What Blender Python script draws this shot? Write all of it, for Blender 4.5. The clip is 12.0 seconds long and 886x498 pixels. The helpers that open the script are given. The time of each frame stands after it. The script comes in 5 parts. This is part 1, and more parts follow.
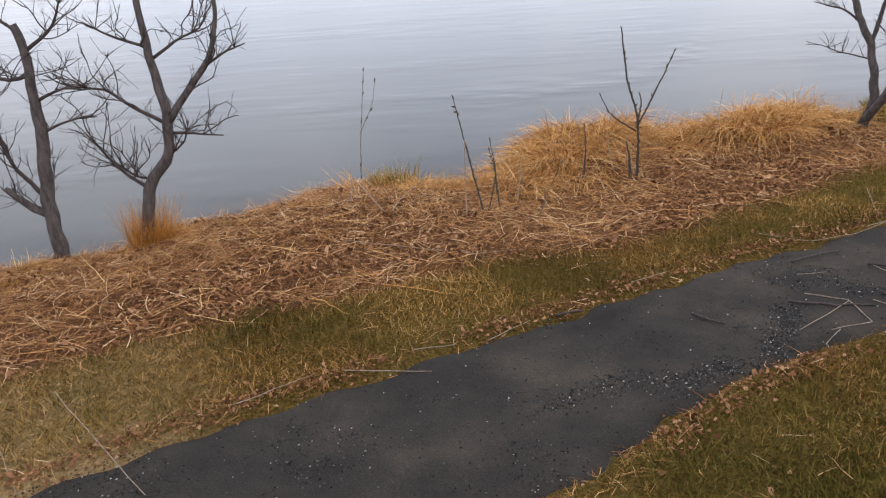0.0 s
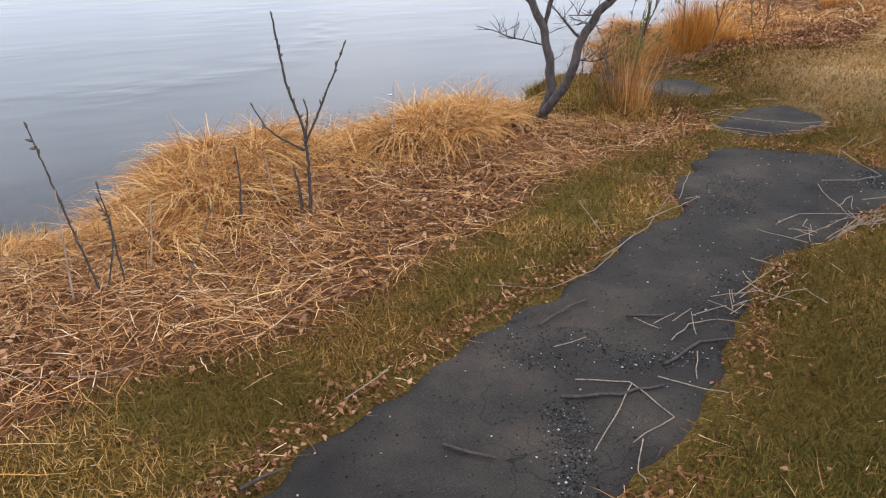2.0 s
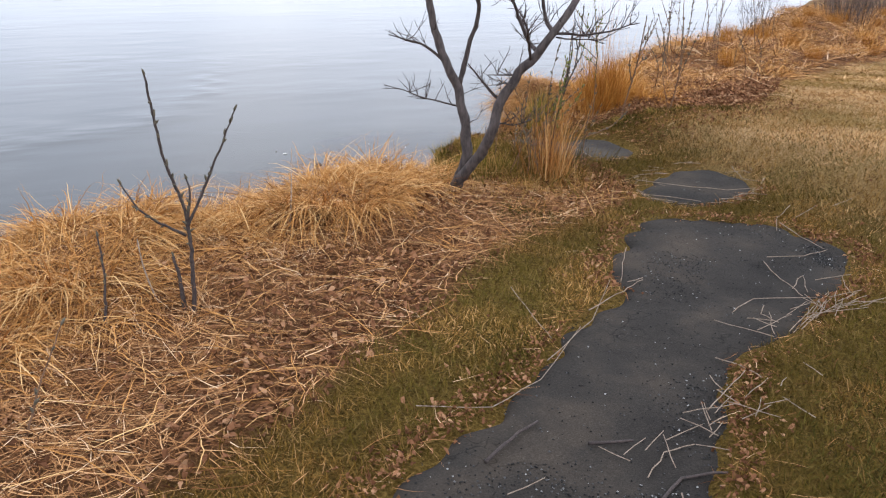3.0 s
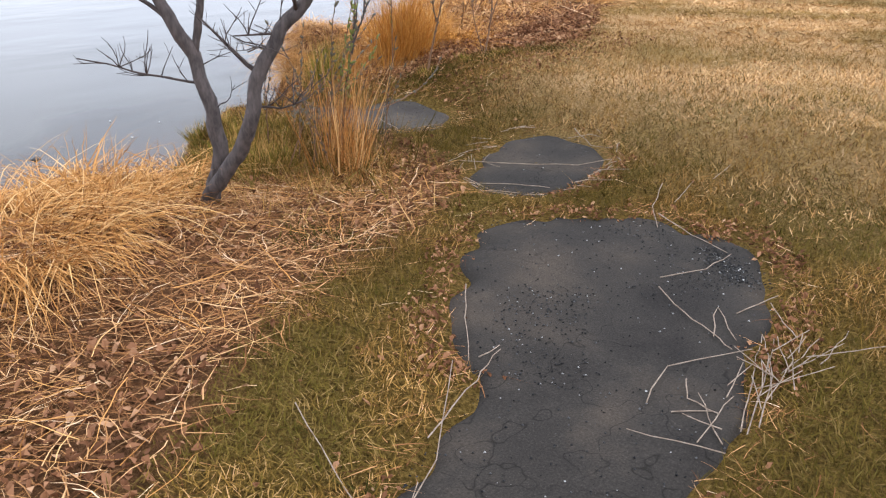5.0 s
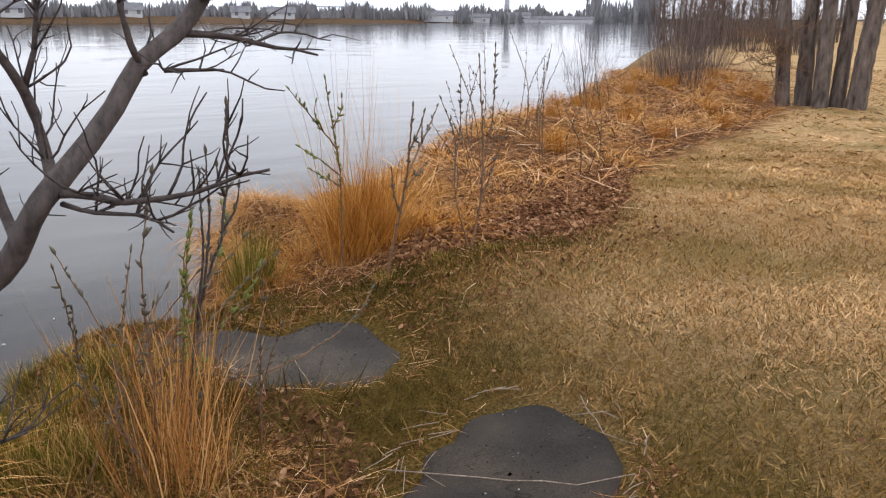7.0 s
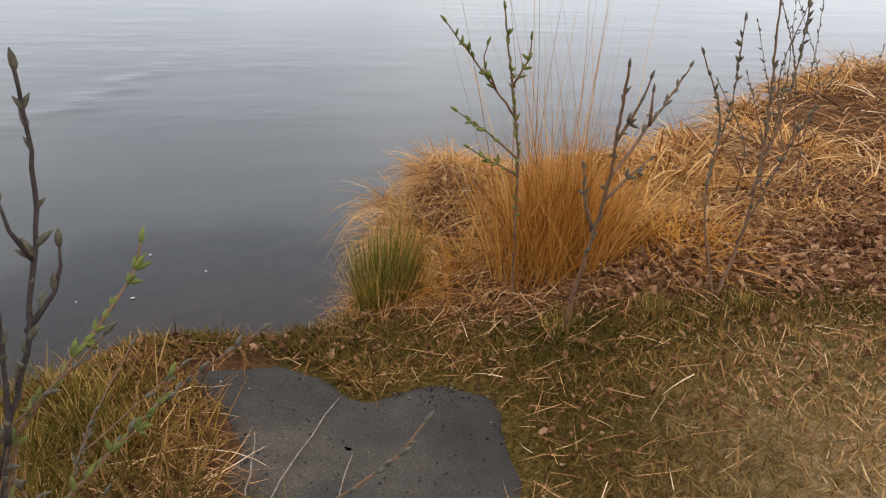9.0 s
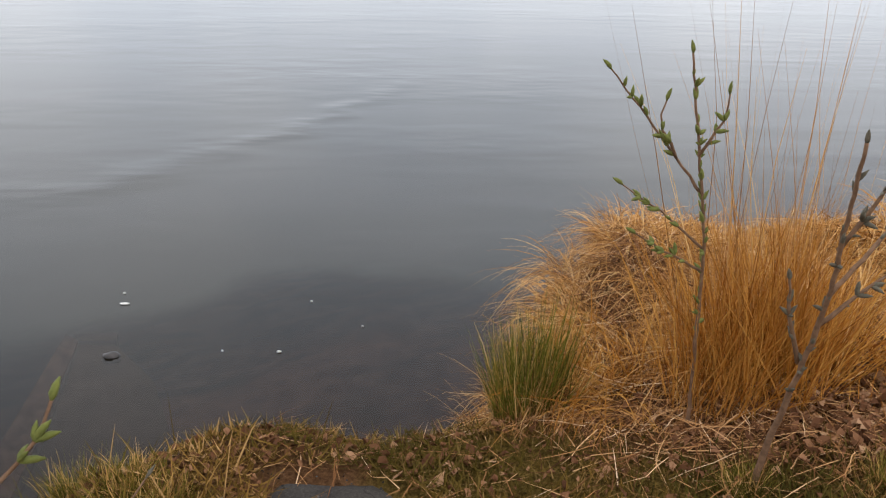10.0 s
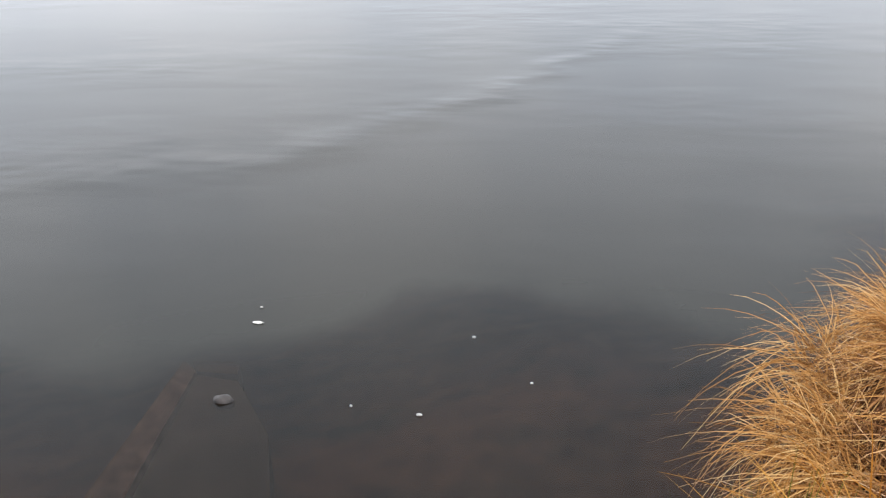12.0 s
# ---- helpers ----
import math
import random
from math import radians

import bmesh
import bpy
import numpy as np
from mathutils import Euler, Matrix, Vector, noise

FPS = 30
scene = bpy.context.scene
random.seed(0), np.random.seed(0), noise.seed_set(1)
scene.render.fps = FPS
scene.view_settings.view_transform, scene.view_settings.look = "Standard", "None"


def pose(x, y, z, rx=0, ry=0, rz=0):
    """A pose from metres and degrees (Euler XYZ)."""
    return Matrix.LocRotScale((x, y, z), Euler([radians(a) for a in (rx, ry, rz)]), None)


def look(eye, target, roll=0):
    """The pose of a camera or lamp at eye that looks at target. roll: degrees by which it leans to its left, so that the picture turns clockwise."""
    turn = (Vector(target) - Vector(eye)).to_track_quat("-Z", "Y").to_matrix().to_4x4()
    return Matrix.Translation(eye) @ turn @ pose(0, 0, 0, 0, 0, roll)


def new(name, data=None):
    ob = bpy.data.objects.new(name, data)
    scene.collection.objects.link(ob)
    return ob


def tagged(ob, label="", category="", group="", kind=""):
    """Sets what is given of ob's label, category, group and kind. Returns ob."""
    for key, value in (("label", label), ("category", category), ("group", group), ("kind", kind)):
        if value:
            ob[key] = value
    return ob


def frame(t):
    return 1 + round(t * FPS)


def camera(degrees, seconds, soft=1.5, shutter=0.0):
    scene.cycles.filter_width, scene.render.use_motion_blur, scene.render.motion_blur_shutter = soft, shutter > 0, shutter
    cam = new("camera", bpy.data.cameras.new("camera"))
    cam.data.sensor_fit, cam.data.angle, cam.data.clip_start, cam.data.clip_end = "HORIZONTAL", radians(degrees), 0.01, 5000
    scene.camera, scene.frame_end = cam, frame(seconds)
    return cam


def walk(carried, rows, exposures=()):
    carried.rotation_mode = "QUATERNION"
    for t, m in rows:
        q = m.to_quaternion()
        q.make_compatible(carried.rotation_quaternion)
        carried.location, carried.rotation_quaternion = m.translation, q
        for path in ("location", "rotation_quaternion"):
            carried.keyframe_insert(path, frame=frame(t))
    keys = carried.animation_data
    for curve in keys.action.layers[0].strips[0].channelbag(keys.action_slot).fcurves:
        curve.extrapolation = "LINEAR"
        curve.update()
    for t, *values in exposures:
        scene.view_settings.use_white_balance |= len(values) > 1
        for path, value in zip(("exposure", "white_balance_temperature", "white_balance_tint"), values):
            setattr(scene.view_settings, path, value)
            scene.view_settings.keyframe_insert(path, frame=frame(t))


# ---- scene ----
cam = camera(54.7, 12.0, soft=1.2)
METRES, EYE, TILT, LEAN, TURN = 10.204, 1.82, 0.5, -0.5, 0.0
ROWS = [
    (0.0, 0.0, 0.0, 0.0, -1.41, -20.72, 3.73),
    (0.5, 0.0065, 0.0374, -0.0039, -8.35, -21.28, 1.57),
    (1.0, 0.0126, 0.0797, -0.0075, -15.1, -21.24, 0.97),
    (1.5, 0.0108, 0.1261, -0.0129, -22.21, -23.37, 2.07),
    (2.0, 0.0195, 0.1631, -0.0143, -25.68, -23.2, 0.87),
    (2.5, 0.0302, 0.1975, -0.0158, -28.88, -20.81, -0.52),
    (4.5, 0.1202, 0.3363, -0.0334, -43.69, -23.11, 0.47),
    (5.0, 0.1615, 0.3654, -0.0356, -46.45, -24.26, 0.0),
    (5.5, 0.2037, 0.3934, -0.0371, -47.81, -22.23, -0.11),
    (6.0, 0.2461, 0.4216, -0.0354, -47.66, -18.06, -0.25),
    (6.5, 0.2915, 0.4463, -0.0354, -45.7, -15.5, 0.18),
    (8.5, 0.4465, 0.5505, -0.0422, -28.43, -20.13, -2.8),
    (9.0, 0.4802, 0.5782, -0.0434, -20.31, -21.7, -2.27),
    (9.5, 0.5055, 0.6083, -0.045, -11.85, -22.44, -1.22),
    (10.0, 0.5245, 0.6379, -0.0458, -4.44, -20.59, -0.72),
    (10.5, 0.5408, 0.6629, -0.0479, 1.69, -21.93, 0.81),
    (11.0, 0.5448, 0.6908, -0.0507, 5.6, -24.5, 2.79),
    (11.5, 0.5428, 0.7218, -0.0509, 8.54, -26.12, 3.4),
    (12.0, 0.5425, 0.753, -0.0488, 10.63, -24.44, 2.31),
]
walk(cam, [(t, pose(0, 0, EYE, TILT, LEAN, TURN) @ pose(METRES * x, METRES * y, METRES * z, 90 + pitch, roll, yaw)) for t, x, y, z, yaw, pitch, roll in ROWS],
     exposures=[(0.0, -0.02, 6500, 15), (1.0, 0.02, 6500, 15), (2.0, 0.28, 6300, 14), (2.5, 0.22, 6300, 14), (4.5, 0.3, 6300, 14), (5.0, 0.58, 6300, 14), (5.5, 0.8, 6300, 14), (6.0, 0.42, 6300, 14), (6.5, 0.18, 6500, 15), (8.5, -0.05, 6750, 12), (9.0, -0.06, 6750, 12), (9.5, 0.06, 6750, 12), (10.0, -0.09, 6750, 12), (10.5, -0.14, 6750, 12), (11.0, -0.02, 6750, 12), (12, 0.28, 6750, 12)])

# ---- light ----
world = bpy.data.worlds.new("overcast_sky")
scene.world = world
world.use_nodes = True
wn, wl = world.node_tree.nodes, world.node_tree.links
sky = wn.new("ShaderNodeTexSky")
sky.sky_type, sky.sun_disc = "NISHITA", False
sky.sun_elevation, sky.sun_rotation = radians(48), radians(150)
sky.air_density, sky.dust_density = 1.0, 1.5
grey = wn.new("ShaderNodeHueSaturation")
grey.inputs["Saturation"].default_value = 0.30
wl.new(sky.outputs["Color"], grey.inputs["Color"])
clouds = wn.new("ShaderNodeTexNoise")
clouds.inputs["Scale"].default_value, clouds.inputs["Detail"].default_value = 2.2, 4.0
deck = wn.new("ShaderNodeValToRGB")
deck.color_ramp.elements[0].position, deck.color_ramp.elements[0].color = 0.3, (0.665, 0.755, 0.885, 1)
deck.color_ramp.elements[1].position, deck.color_ramp.elements[1].color = 0.7, (0.97, 1.02, 1.09, 1)
wl.new(clouds.outputs["Fac"], deck.inputs["Fac"])
lift = wn.new("ShaderNodeVectorMath")
lift.operation = "SCALE"
lift.inputs["Scale"].default_value = 14.5
wl.new(deck.outputs["Color"], lift.inputs[0])
cover_mix = wn.new("ShaderNodeMix")
cover_mix.data_type = "RGBA"
cover_mix.inputs[0].default_value = 0.75
wl.new(grey.outputs["Color"], cover_mix.inputs[6])
wl.new(lift.outputs["Vector"], cover_mix.inputs[7])
wl.new(cover_mix.outputs[2], wn["Background"].inputs["Color"])
wn["Background"].inputs["Strength"].default_value = 0.14
sun = new("sun", bpy.data.lights.new("sun", "SUN"))
sun.data.energy, sun.data.angle, sun.data.color = 0.45, radians(35), (1.0, 0.97, 0.93)
sun.matrix_world = look((0, 0, 30), Vector((0, 0, 30)) + Vector((-math.sin(radians(150)) * 0.67, -math.cos(radians(150)) * 0.67, -0.74)))


# ---- materials ----
def material(name, rough=0.9):
    m = bpy.data.materials.new(name)
    m.use_nodes = True
    nt = m.node_tree
    b = nt.nodes["Principled BSDF"]
    b.inputs["Roughness"].default_value = rough
    b.inputs["Specular IOR Level"].default_value = 0.25
    return m, nt, b


def node(nt, kind, **values):
    n = nt.nodes.new(kind)
    for k, v in values.items():
        n.inputs[k].default_value = v
    return n


def noise_of(nt, scale, detail=4.0, rough=0.6, stretch=None):
    n = node(nt, "ShaderNodeTexNoise", Scale=scale, Detail=detail, Roughness=rough)
    g = nt.nodes.new("ShaderNodeNewGeometry")
    if stretch:
        mp = nt.nodes.new("ShaderNodeMapping")
        mp.inputs["Scale"].default_value = stretch
        nt.links.new(g.outputs["Position"], mp.inputs["Vector"])
        nt.links.new(mp.outputs["Vector"], n.inputs["Vector"])
    else:
        nt.links.new(g.outputs["Position"], n.inputs["Vector"])
    return n.outputs["Fac"]


def ramp(nt, fac, stops):
    r = nt.nodes.new("ShaderNodeValToRGB")
    e = r.color_ramp.elements
    while len(e) < len(stops):
        e.new(0.5)
    for el, (p, c) in zip(e, stops):
        el.position, el.color = p, (*c, 1)
    nt.links.new(fac, r.inputs["Fac"])
    return r.outputs["Color"]


def blend(nt, fac, a, b, mode="MIX"):
    n = nt.nodes.new("ShaderNodeMix")
    n.data_type, n.blend_type = "RGBA", mode
    if isinstance(fac, float):
        n.inputs[0].default_value = fac
    else:
        nt.links.new(fac, n.inputs[0])
    for s, v in ((n.inputs[6], a), (n.inputs[7], b)):
        if isinstance(v, tuple):
            s.default_value = (*v, 1)
        else:
            nt.links.new(v, s)
    return n.outputs[2]


def bump(nt, b, height, strength, distance):
    n = node(nt, "ShaderNodeBump", Strength=strength, Distance=distance)
    nt.links.new(height, n.inputs["Height"])
    nt.links.new(n.outputs["Normal"], b.inputs["Normal"])


def island(nt):
    return nt.nodes.new("ShaderNodeNewGeometry").outputs["Random Per Island"]


def varied(name, stops, rough=0.85, patch=None, patch_scale=1.5):
    """Loose pieces, each of a shade of its own, with broad patches over them."""
    m, nt, b = material(name, rough)
    b.inputs["Specular IOR Level"].default_value = 0.05
    c = ramp(nt, island(nt), stops)
    if patch:
        f = ramp(nt, noise_of(nt, patch_scale, 3.0), [(0.44, (0, 0, 0)), (0.56, (1, 1, 1))])
        c = blend(nt, f, c, blend(nt, 0.7, c, patch))
        g = ramp(nt, noise_of(nt, patch_scale * 0.33, 2.0), [(0.45, (0.72, 0.66, 0.55)), (0.6, (1.12, 1.08, 1.0))])
        c = blend(nt, 1.0, c, g, "MULTIPLY")
    nt.links.new(c, b.inputs["Base Color"])
    return m


STRAW = varied("dry_straw", [(0, (0.15, 0.060, 0.016)), (0.3, (0.38, 0.170, 0.047)), (0.7, (0.57, 0.285, 0.092)), (1, (0.70, 0.45, 0.20))])
GOLD = varied("golden_straw", [(0, (0.20, 0.068, 0.010)), (0.4, (0.41, 0.165, 0.027)), (1, (0.62, 0.32, 0.08))])
LITTER = varied("matted_straw", [(0, (0.055, 0.022, 0.010)), (0.4, (0.215, 0.092, 0.035)), (0.78, (0.45, 0.225, 0.090)), (0.93, (0.62, 0.36, 0.17)), (1, (0.80, 0.58, 0.37))])
DARKLAWN = varied("dark_lawn", [(0, (0.030, 0.026, 0.005)), (0.6, (0.078, 0.063, 0.011)), (1, (0.155, 0.112, 0.028))], 0.8)
LEAF = varied("dead_leaves", [(0, (0.085, 0.036, 0.017)), (0.5, (0.195, 0.088, 0.042)), (0.85, (0.31, 0.155, 0.080)), (1, (0.45, 0.27, 0.15))], 0.75)
LAWN = varied("thin_lawn", [(0, (0.070, 0.041, 0.010)), (0.45, (0.190, 0.112, 0.026)), (0.8, (0.35, 0.205, 0.062)), (1, (0.56, 0.35, 0.17))], 0.8, (0.070, 0.064, 0.011), 1.3)
DRYLAWN = varied("dry_lawn", [(0, (0.21, 0.108, 0.037)), (0.45, (0.51, 0.300, 0.126)), (1, (0.75, 0.52, 0.30))], 0.85, (0.20, 0.130, 0.034), 0.9)
GREEN = varied("green_grass", [(0, (0.060, 0.056, 0.008)), (0.4, (0.150, 0.132, 0.018)), (0.62, (0.28, 0.20, 0.040)), (0.8, (0.50, 0.28, 0.09)), (1, (0.62, 0.38, 0.15))], 0.7)
BLADE = varied("fresh_blades", [(0, (0.055, 0.055, 0.009)), (0.45, (0.125, 0.125, 0.016)), (0.72, (0.24, 0.195, 0.032)), (0.88, (0.52, 0.31, 0.09)), (1, (0.65, 0.44, 0.18))], 0.7)
GRIT = varied("grit", [(0, (0.012, 0.012, 0.012)), (0.7, (0.04, 0.039, 0.038)), (0.93, (0.10, 0.098, 0.095)), (1, (0.40, 0.39, 0.37))], 0.8)


def plain(name, dark, light, scale, rough=0.85, bumps=0.4, depth=0.004, stretch=None):
    m, nt, b = material(name, rough)
    f = noise_of(nt, scale, 6.0, 0.65, stretch)
    nt.links.new(ramp(nt, f, [(0.3, dark), (0.7, light)]), b.inputs["Base Color"])
    bump(nt, b, f, bumps, depth)
    return m


BARK = plain("grey_brown_bark", (0.034, 0.029, 0.028), (0.125, 0.102, 0.094), 38, 0.9, 0.8, 0.006, (1, 1, 0.35))
TWIG = plain("dark_twig_bark", (0.030, 0.024, 0.023), (0.090, 0.068, 0.060), 60)
SHOOT = plain("reddish_shoot_bark", (0.10, 0.052, 0.028), (0.22, 0.125, 0.07), 50)
BUD = plain("willow_bud", (0.06, 0.05, 0.035), (0.15, 0.13, 0.09), 80)
BUDGREEN = plain("opening_leaf_bud", (0.075, 0.085, 0.02), (0.18, 0.19, 0.045), 60)
DEADWOOD = plain("bleached_dead_stem", (0.16, 0.11, 0.075), (0.38, 0.30, 0.23), 45, 0.8)
BIGBARK = plain("furrowed_tree_bark", (0.030, 0.022, 0.019), (0.21, 0.165, 0.14), 11, 0.95, 1.0, 0.03, (1, 1, 0.25))
STONE = plain("wet_stone", (0.025, 0.023, 0.022), (0.085, 0.075, 0.07), 20, 0.5)
SLATE = plain("dull_grey_concrete", (0.050, 0.048, 0.046), (0.105, 0.100, 0.096), 6, 0.7)
CONCRETE = plain("sunken_concrete", (0.07, 0.05, 0.038), (0.24, 0.18, 0.15), 12, 0.8)
PALE = plain("pale_flotsam", (0.55, 0.53, 0.48), (0.8, 0.78, 0.74), 60, 0.7)
# distance haze over the far woods is mixed into this pale bluish grey
HAZYWOOD = plain("far_woods", (0.13, 0.13, 0.14), (0.24, 0.235, 0.24), 0.3, 1.0, 0.0)
FARBRUSH = varied("bare_brush", [(0, (0.050, 0.038, 0.032)), (0.6, (0.115, 0.086, 0.072)), (1, (0.21, 0.16, 0.135))])
WHITE = plain("grey_paint", (0.38, 0.38, 0.39), (0.52, 0.52, 0.53), 0.5, 0.7, 0.0)
ROOF = plain("grey_roof", (0.10, 0.10, 0.11), (0.2, 0.2, 0.21), 0.5, 0.8, 0.0)
STEEL = plain("weathered_steel", (0.30, 0.31, 0.33), (0.45, 0.46, 0.48), 1.0, 0.6, 0.0)
FENCEWOOD = plain("weathered_fence_wood", (0.20, 0.18, 0.165), (0.42, 0.39, 0.36), 6, 0.9)


def asphalt_material(name="worn_asphalt", lift=1.0):
    m, nt, b = material(name, 0.9)
    b.inputs["Specular IOR Level"].default_value = 0.12
    broad, fine = noise_of(nt, 1.7, 4.0), noise_of(nt, 140, 3.0, 0.7)
    c = ramp(nt, broad, [(0.3, (0.018, 0.018, 0.019)), (0.5, (0.030, 0.030, 0.030)), (0.7, (0.056, 0.051, 0.046))])
    c = blend(nt, 0.6, c, ramp(nt, fine, [(0.35, (0.35, 0.35, 0.35)), (0.62, (1, 1, 1)), (0.78, (2.4, 2.4, 2.4))]), "MULTIPLY")
    v = node(nt, "ShaderNodeTexVoronoi", Scale=2.4)
    v.feature = "DISTANCE_TO_EDGE"
    warp = nt.nodes.new("ShaderNodeTexNoise")
    warp.inputs["Scale"].default_value = 5.0
    g = nt.nodes.new("ShaderNodeNewGeometry")
    add = nt.nodes.new("ShaderNodeVectorMath")
    add.operation = "MULTIPLY_ADD"
    add.inputs[1].default_value = (0.5, 0.5, 0.5)
    nt.links.new(g.outputs["Position"], warp.inputs["Vector"])
    nt.links.new(warp.outputs["Color"], add.inputs[0])
    nt.links.new(g.outputs["Position"], add.inputs[2])
    nt.links.new(add.outputs["Vector"], v.inputs["Vector"])
    crack = ramp(nt, v.outputs["Distance"], [(0.0, (0.3, 0.3, 0.3)), (0.012, (1, 1, 1))])
    where = ramp(nt, noise_of(nt, 0.9, 2.0), [(0.5, (0, 0, 0)), (0.6, (1, 1, 1))])
    c = blend(nt, where, c, blend(nt, 0.8, c, crack, "MULTIPLY"))
    c = blend(nt, 1.0, c, (lift * 1.14, lift * 0.98, lift * 0.82), "MULTIPLY")
    nt.links.new(c, b.inputs["Base Color"])
    bump(nt, b, fine, 0.5, 0.004)
    return m


def ground_material():
    m, nt, b = material("bank_ground", 0.95)
    b.inputs["Specular IOR Level"].default_value = 0.05
    a = nt.nodes.new("ShaderNodeVertexColor")
    a.layer_name = "cover"
    sep = nt.nodes.new("ShaderNodeSeparateColor")
    nt.links.new(a.outputs["Color"], sep.inputs["Color"])
    fine, mid = noise_of(nt, 60, 6.0, 0.78), noise_of(nt, 4, 4.0)
    lawn = blend(nt, mid, ramp(nt, fine, [(0.32, (0.020, 0.015, 0.004)), (0.5, (0.090, 0.060, 0.013)), (0.7, (0.23, 0.150, 0.038))]), ramp(nt, fine, [(0.32, (0.036, 0.022, 0.006)), (0.5, (0.15, 0.092, 0.023)), (0.7, (0.34, 0.215, 0.066))]))
    dry = ramp(nt, fine, [(0.28, (0.16, 0.090, 0.032)), (0.5, (0.50, 0.315, 0.148)), (0.72, (0.76, 0.55, 0.34))])
    dry = blend(nt, ramp(nt, noise_of(nt, 0.7, 4.0), [(0.45, (0, 0, 0)), (0.65, (1, 1, 1))]), dry, blend(nt, 0.55, dry, (0.13, 0.115, 0.025)))
    litter = ramp(nt, fine, [(0.3, (0.055, 0.026, 0.012)), (0.55, (0.170, 0.082, 0.036)), (0.8, (0.33, 0.175, 0.075))])
    bed = blend(nt, ramp(nt, noise_of(nt, 1.3, 5.0), [(0.46, (0, 0, 0)), (0.62, (1, 1, 1))]), ramp(nt, noise_of(nt, 7.0, 3.0), [(0.3, (0.080, 0.044, 0.022)), (0.7, (0.15, 0.088, 0.046))]), (0.040, 0.030, 0.016))
    c = blend(nt, sep.outputs["Green"], lawn, dry)
    c = blend(nt, sep.outputs["Red"], c, litter)
    c = blend(nt, sep.outputs["Blue"], c, bed)
    nt.links.new(c, b.inputs["Base Color"])
    bump(nt, b, fine, 0.9, 0.03)
    dryland = nt.nodes.new("ShaderNodeMath")
    dryland.operation = "MULTIPLY_ADD"
    dryland.inputs[1].default_value, dryland.inputs[2].default_value = -0.9, 0.9
    nt.links.new(sep.outputs["Blue"], dryland.inputs[0])
    nt.links.new(dryland.outputs[0], b.inputs["Normal"].links[0].from_node.inputs["Strength"])
    return m


def water_material():
    m, nt, b = material("still_river_water")
    nt.nodes.remove(b)
    out = nt.nodes["Material Output"]
    a = nt.nodes.new("ShaderNodeVertexColor")
    a.layer_name = "murk"
    small = noise_of(nt, 1.0, 2.0, 0.45, (1.0, 1.9, 1))
    long = noise_of(nt, 1.0, 2.0, 0.5, (0.13, 0.36, 1))
    patch = ramp(nt, noise_of(nt, 0.16, 3.0, 0.6, (1, 1.8, 1)), [(0.44, (0.03, 0.03, 0.03)), (0.68, (1.2, 1.2, 1.2))])
    sep = nt.nodes.new("ShaderNodeSeparateColor")
    nt.links.new(a.outputs["Color"], sep.inputs["Color"])
    ripple = nt.nodes.new("ShaderNodeMath")
    ripple.operation = "MULTIPLY_ADD"
    ripple.inputs[1].default_value = 1.5
    nt.links.new(sep.outputs["Green"], ripple.inputs[0])
    nt.links.new(patch, ripple.inputs[2])
    mul = nt.nodes.new("ShaderNodeMath")
    mul.operation = "MULTIPLY"
    nt.links.new(small, mul.inputs[0])
    nt.links.new(ripple.outputs[0], mul.inputs[1])
    add = nt.nodes.new("ShaderNodeMath")
    add.operation = "MULTIPLY_ADD"
    add.inputs[1].default_value = 0.9
    nt.links.new(long, add.inputs[0])
    nt.links.new(mul.outputs[0], add.inputs[2])
    bp = node(nt, "ShaderNodeBump", Strength=0.25, Distance=0.05)
    nt.links.new(add.outputs[0], bp.inputs["Height"])
    clear = node(nt, "ShaderNodeBsdfTransparent", Color=(0.44, 0.31, 0.18, 1))
    murk = node(nt, "ShaderNodeBsdfDiffuse", Color=(0.029, 0.029, 0.024, 1))
    gloss = node(nt, "ShaderNodeBsdfGlossy", Roughness=0.06)
    fres = node(nt, "ShaderNodeFresnel", IOR=1.29)
    for n in (gloss, fres):
        nt.links.new(bp.outputs["Normal"], n.inputs["Normal"])
    body, top = nt.nodes.new("ShaderNodeMixShader"), nt.nodes.new("ShaderNodeMixShader")
    nt.links.new(sep.outputs["Red"], body.inputs[0])
    nt.links.new(clear.outputs[0], body.inputs[1])
    nt.links.new(murk.outputs[0], body.inputs[2])
    nt.links.new(fres.outputs[0], top.inputs[0])
    nt.links.new(body.outputs[0], top.inputs[1])
    nt.links.new(gloss.outputs[0], top.inputs[2])
    nt.links.new(top.outputs[0], out.inputs["Surface"])
    return m


ASPHALT, OLD_ASPHALT, GROUND, WATER = asphalt_material("worn_asphalt", 1.15), asphalt_material("bleached_asphalt", 1.9), ground_material(), water_material()

# ---- the plan: shore, path, cover ----
rng = np.random.default_rng(7)
WATER_Z = -0.5
NEAR_SHORE = [(-400, -150), (-30, -9), (-7, 2.6), (-3.6, 4.9), (-2.6, 5.55), (-2.1, 5.85), (-1.5, 6.3), (-0.9, 6.75), (-0.2, 6.75), (0.35, 6.7), (0.45, 7.2),
              (0.8, 7.75), (1.4, 7.9), (1.95, 7.7), (2.5, 7.9), (3.2, 8.3), (3.8, 8.15), (4.15, 8.5), (4.2, 8.95), (4.75, 9.15), (5.2, 9.2), (5.8, 9.3),
              (5.95, 9.8), (6.3, 10.5), (6.9, 10.9), (7.7, 10.9), (8.8, 11.3), (11, 13), (14, 14.6), (20, 17.5), (26.5, 21.6), (60, 42), (150, 98), (800, 515)]
FAR_SHORE = [(900, 700), (560, 450), (221, 270), (133, 232), (38, 200), (-80, 170), (-400, 60)]
RIVER = np.array(NEAR_SHORE + FAR_SHORE, float)


